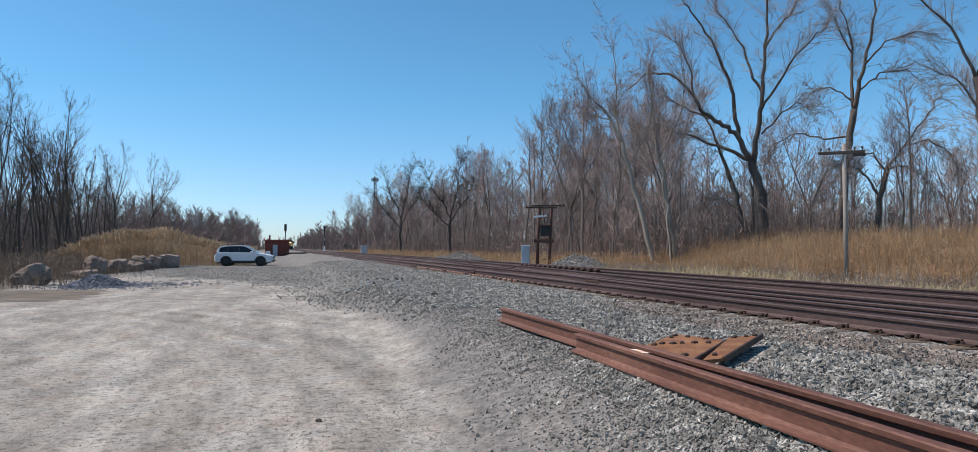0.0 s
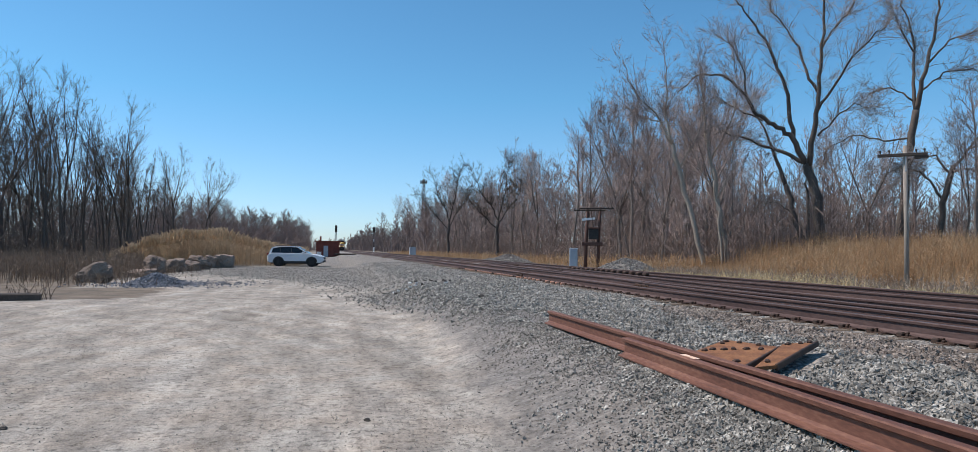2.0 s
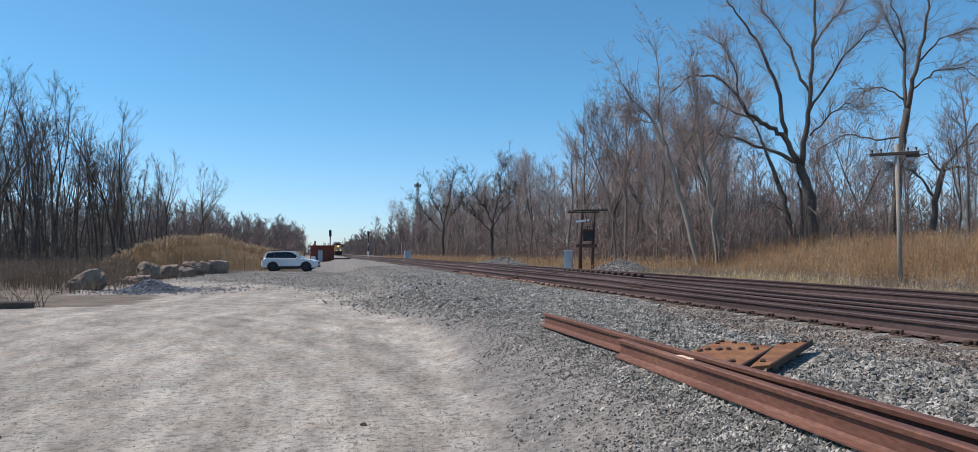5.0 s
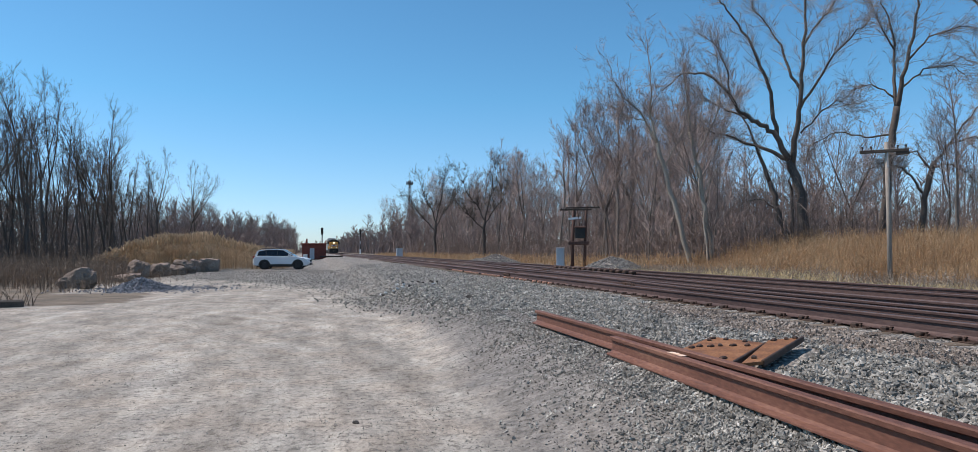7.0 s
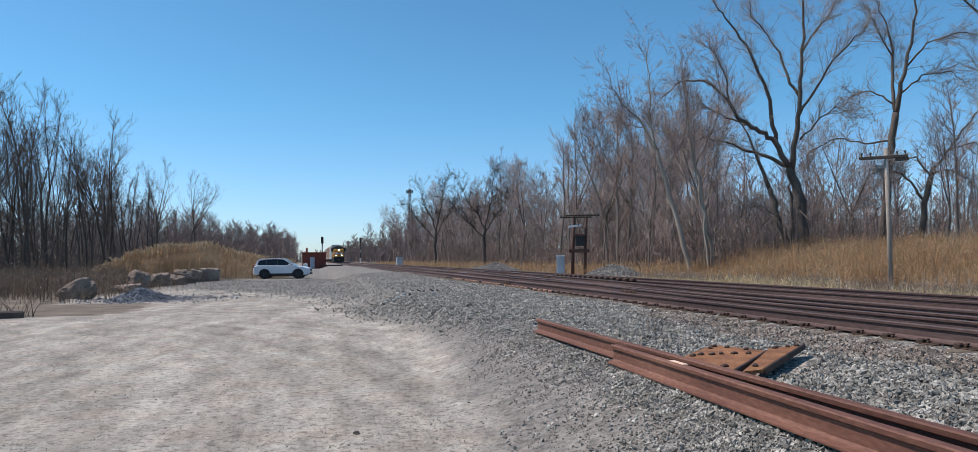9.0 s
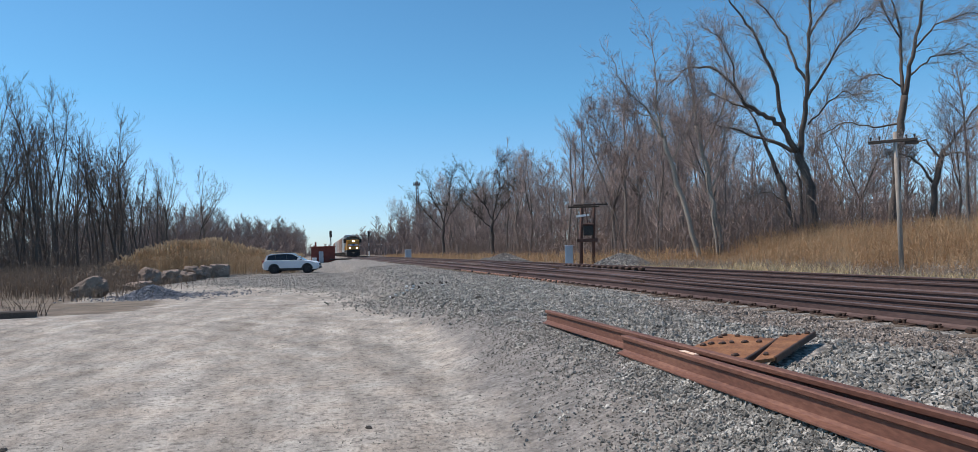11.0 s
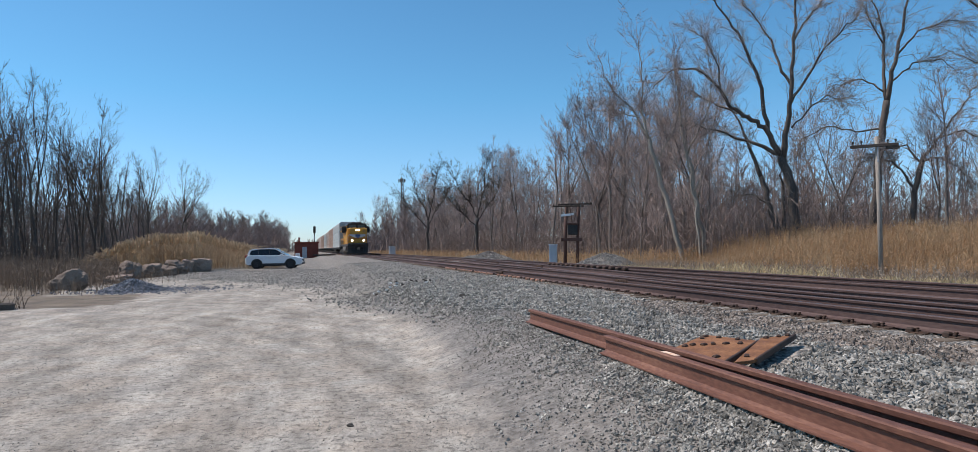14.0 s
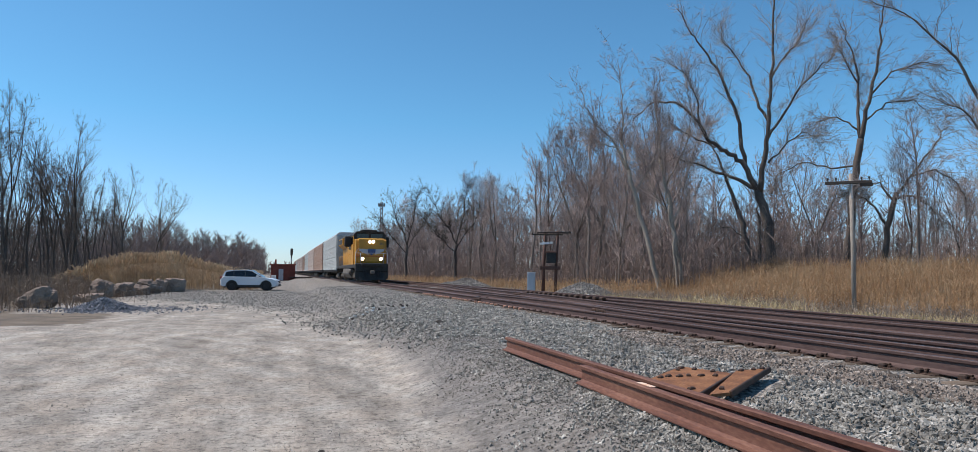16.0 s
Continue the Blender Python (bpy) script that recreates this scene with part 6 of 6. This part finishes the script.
# ---- poles, cabinets, signals, tower ----
def make_pole():
    x, y = 21.3, 24.2
    po = thing("utility_pole", pose(x, y, ground_z(x, y), 0, 0, -42), "weathered grey wooden pole with a dark crossarm", "pole")
    part("shaft", Shape().tube([(0, 0, -0.4), (0.0, 0, 2.5), (-0.03, 0, 5.45)], [0.092, 0.085, 0.072], 14), POLEWOOD, po)
    arm = part("crossarm", Shape().box(-0.95, 0.72, -0.16, -0.06, 5.03, 5.15, 0.015).box(0.28, 0.75, -0.14, -0.04, 4.92, 5.04, 0.015), DARKWOOD, po)
    pin = Shape().cyl((0, -0.11, 5.14), (0, -0.11, 5.24), 0.02, 8).cyl((0, -0.11, 5.22), (0, -0.11, 5.30), 0.04, 10, 0.01).mesh("insulator", DARKWOOD)
    for k in (-0.85, -0.55, 0.35, 0.62):
        part("insulator", pin, DARKWOOD, arm, at=pose(k, 0, 0))
    part("brace", Shape().box(-0.02, 0.02, -0.13, -0.11, 4.5, 5.05, 0.0).box(-0.03, 0.03, -0.15, -0.1, 4.45, 4.55, 0.01), STEELDULL, po)


def make_h_frame():
    x, y = 18.9, 52.3
    hf = thing("h_frame_pole", pose(x, y, ground_z(x, y), 0, 0, -20), "old reddish two-legged timber frame with crossarms", "pole")
    part("leg", Shape().tube([(-0.48, 0, -0.4), (-0.42, 0, 2.2), (-0.30, 0, 4.55)], [0.14, 0.13, 0.11], 12), POLERED, hf)
    part("leg", Shape().tube([(0.43, 0, -0.4), (0.50, 0, 2.2), (0.62, 0, 4.6)], [0.12, 0.11, 0.095], 12), POLERED, hf)
    part("crossarm", Shape().box(-1.35, 1.0, -0.2, -0.1, 4.28, 4.4, 0.015), DARKWOOD, hf)
    part("crossarm", Shape().box(-0.9, 1.6, -0.3, -0.2, 4.42, 4.53, 0.015), DARKWOOD, hf)
    part("brace", Shape().box(-0.35, 0.62, -0.22, -0.18, 3.62, 3.78, 0.01, pose(0, 0, 0, 0, -6, 0)), WHITEPAINT, hf, "pale weathered brace board")
    part("brace", Shape().box(-0.75, 0.8, -0.24, -0.14, 1.72, 1.98, 0.02), POLERED, hf)
    bx = part("equipment_box", Shape().box(-0.25, 0.48, -0.45, -0.05, 2.2, 2.95, 0.03), LOCOBLACK, hf, "dark equipment box")
    part("lid", Shape().box(-0.3, 0.53, -0.5, 0.0, 2.95, 3.1, 0.03), POLERED, bx)
    rod(bxs := Shape(), (0.1, -0.2, 3.1), (-0.05, -0.2, 4.3), 0.03)
    rod(bxs, (0.2, -0.2, 3.1), (0.5, -0.2, 4.3), 0.02)
    part("conduit", bxs, POLERED, hf)
    ins = Shape().cyl((0, -0.25, 0), (0, -0.25, 0.1), 0.05, 8, 0.015).mesh("insulator", DARKWOOD)
    for k, z in ((-1.25, 4.39), (-0.9, 4.39), (0.9, 4.52), (1.2, 4.52), (1.5, 4.52)):
        part("insulator", ins, DARKWOOD, hf, at=pose(k, 0, z))


def make_cabinet(x, y, w, d, h, yaw, label):
    cb = thing("relay_cabinet", pose(x, y, ground_z(x, y), 0, 0, yaw), label, "cabinet", "relay cabinets")
    part("body", Shape().box(-w / 2, w / 2, -d / 2, d / 2, -0.1, h, 0.02), GREYPAINT, cb)
    part("cap", Shape().box(-w / 2 - 0.04, w / 2 + 0.04, -d / 2 - 0.04, d / 2 + 0.04, h, h + 0.06, 0.02), GREYPAINT, cb)
    dr = part("door", Shape().box(-w / 2 + 0.06, w / 2 - 0.06, -d / 2 - 0.02, -d / 2, 0.1, h - 0.08, 0.006), GREYPAINT, cb)
    part("handle", Shape().box(w / 2 - 0.16, w / 2 - 0.13, -d / 2 - 0.05, -d / 2 - 0.02, h * 0.5, h * 0.62, 0.006), STEELDULL, dr)


def make_signal(x, y, h, label, lit=None):
    sg = thing("signal_mast", pose(x, y, ground_z(x, y)), label, "railway signal", "signals")
    part("mast", Shape().cyl((0, 0, -0.2), (0, 0, h - 0.6), 0.11, 12), LOCOBLACK, sg)
    part("lower_mast", Shape().cyl((0, 0, 0), (0, 0, 1.7), 0.24, 14), WHITEPAINT, sg, "white lower casing")
    part("mid_band", Shape().cyl((0, 0, 3.4), (0, 0, 4.3), 0.16, 12), STEELDULL, sg)
    hd = Shape().prism([(-0.29, 0.22), (-0.2, 0.0), (0.2, 0.0), (0.29, 0.22), (0.29, 1.38), (0.2, 1.6), (-0.2, 1.6), (-0.29, 1.38)], "y", -0.14, -0.08)
    hd.box(-0.17, 0.17, -0.08, 0.25, 0.1, 1.5, 0.03)
    head = part("signal_head", hd, LOCOBLACK, sg, at=pose(0, 0, h - 1.6))
    for k in range(3):
        z = 0.35 + k * 0.45
        part("hood", Shape().tube([(0, -0.35, z), (0, -0.12, z)], [0.14, 0.13], 12), LOCOBLACK, head)
    part("ladder", Shape().box(-0.28, -0.25, 0.12, 0.15, 0, h - 1.0).box(0.1, 0.13, 0.12, 0.15, 0, h - 1.0), STEELDULL, sg)


def make_tower():
    tw = thing("cell_tower", pose(72.5, 600, 0), "distant grey lattice mobile phone tower", "tower")
    leg = Shape()
    H = 59.0
    for a in range(3):
        c, s = math.cos(a * 2.094), math.sin(a * 2.094)
        leg.tube([(c * 1.9, s * 1.9, 0), (c * 0.9, s * 0.9, H)], [0.45, 0.32], 6)
    for k in range(16):
        for a in range(3):
            def at(i, z):
                r = 1.9 - z / H
                return (math.cos(i * 2.094) * r, math.sin(i * 2.094) * r, z)
            leg.tube([at(a, k * H / 16), at(a + 1, (k + 1) * H / 16)], [0.2, 0.2], 4)
    part("lattice", leg, TOWERGREY, tw)
    for a in range(9):
        c, s = math.cos(a * 0.698) * 2.6, math.sin(a * 0.698) * 2.6
        part("antenna", Shape().box(c - 0.25, c + 0.25, s - 0.2, s + 0.2, H - 4.0, H - 1.2, 0.05), TOWERGREY, tw)
    part("platform", Shape().tube([(0, 0, H - 3.0), (0, 0, H - 2.7)], [2.5, 2.5], 12), TOWERGREY, tw)
    part("lightning_rod", Shape().cyl((0, 0, H - 3), (0, 0, H + 2.5), 0.1, 6), STEELDULL, tw)


make_tower()
make_pole()
make_h_frame()
make_cabinet(18.25, 54.6, 0.62, 0.55, 1.52, -20, "blue-grey steel relay cabinet with one sunlit side")
make_cabinet(15.6, 146.0, 1.2, 1.0, 1.75, 0, "small grey steel trackside cabinet")
make_signal(0.95, 176.0, 6.6, "black three-lamp signal mast behind the hut")
make_signal(13.1, 238.0, 8.1, "black three-lamp signal mast with a white base")


# ---- a guard rail behind the bank, litter and small stuff ----
def make_guard_rail():
    g = thing("guard_rail", pose(42.0, 56.0, 1.05, 0, 0, -38), "pale steel guard rail behind the bank", "guard rail")
    part("beam", Shape().sweep([(-0.04, 0.0), (0.04, 0.08), (-0.02, 0.15), (0.04, 0.23), (-0.04, 0.31), (-0.06, 0.31), (-0.02, 0.15), (-0.06, 0.0)], [(0, -0.0, 1.1), (14, 0.0, 1.35)]), STEELDULL, g)
    for k in range(8):
        part("post", Shape().box(-0.07, 0.07, 0.05, 0.2, -1.0, 1.4 + 0.03 * k, 0.01), POLEWOOD, g, at=pose(k * 2.0, 0, 0))


def make_litter():
    rng = random.Random(8)
    for k in range(16):
        x, y = 2.5 + rng.gauss(0, 0.45), 22.4 + rng.gauss(0, 0.5)
        if k > 9:
            x, y = 3.3 + rng.gauss(0, 0.5), 24.2 + rng.gauss(0, 0.3)
        lump = Shape()
        lump.prism([(-0.05, -0.025), (0.01, -0.035), (0.06, -0.012), (0.04, 0.03), (-0.03, 0.035)], "z", 0.0, 0.04, pose(0, 0, 0, rng.uniform(-20, 20), rng.uniform(-20, 20), rng.uniform(0, 360)))
        ob = new("litter_scrap", lump.mesh("litter_scrap", TRASH if k < 8 else DARKWOOD))
        ob.matrix_basis = pose(x, y, ground_z(x, y) + 0.05)
        tagged(ob, "pale broken scrap lying on the ballast" if k < 8 else "dark broken wood scrap on the ballast", "litter", "scraps on the ballast")
    for x, y, s in ((0.33, 6.6, 0.032), (0.62, 3.9, 0.03), (3.35, 16.5, 0.09), (-0.6, 5.2, 0.03), (-2.6, 6.8, 0.03)):
        bm = bmesh.new()
        bmesh.ops.create_icosphere(bm, subdivisions=2, radius=s)
        for v in bm.verts:
            v.co *= 1 + 0.5 * noise.noise(v.co * (2.0 / s) * 0.6)
            v.co.z *= 0.6
        me = bpy.data.meshes.new("soil_clod")
        bm.to_mesh(me)
        bm.free()
        me.materials.append(CLOD)
        ob = new("soil_clod", me)
        ob.matrix_basis = pose(x, y, ground_z(x, y) + s * 0.25)
        tagged(ob, "dark lump of soil on the ground", "clod", "soil clods")
    for x, y in ((23.0, 22.3), (20.0, 33.2), (17.2, 41.0)):
        ob = new("white_bag", Shape().prism([(-0.2, 0), (0.2, 0), (0.24, 0.1), (0.05, 0.24), (-0.16, 0.16)], "y", -0.12, 0.12).mesh("white_bag", TRASH))
        ob.matrix_basis = pose(x, y, ground_z(x, y), 0, 0, 30)
        tagged(ob, "white plastic bag lying at the ballast's foot", "bag", "white bags")


make_guard_rail()
make_litter()


def make_manhole():
    x, y = -8.6, 22.6
    ob = thing("drain_block", pose(x, y, ground_z(x, y), 0, 0, 10), "dark low timber curb with dry stalks beside it", "curb")
    part("beam", Shape().box(-1.6, 0.75, -0.15, 0.15, -0.05, 0.2, 0.04), DARKWOOD, ob)
    st = Shape()
    rng = random.Random(2)
    for k in range(26):
        a = rng.uniform(0, 6.28)
        x0 = rng.uniform(-0.2, 1.0)
        st.tube([(x0, 0.2, 0), (x0 + math.cos(a) * 0.12, 0.2 + math.sin(a) * 0.12, 0.3), (x0 + math.cos(a) * 0.3, 0.2 + math.sin(a) * 0.3, rng.uniform(0.35, 0.65))], [0.008, 0.007, 0.003], 3, False)
    part("dry_stalks", st, BRUSH, ob)["kind"] = "stuff"


make_manhole()


def motions():
    for ob, back in TRAIN:
        rows = []
        for t in range(0, 17):
            y = 68.5 + SPEED * (16 - t) + back
            x = track_a(y)
            turn = math.degrees(math.atan2(track_a(y - 8) - track_a(y + 8), 16))
            rows.append((float(t), pose(x, y, TIE_TOP + 0.012 + RAIL_H, 0, 0, turn)))
        walk(ob, rows)


motions()
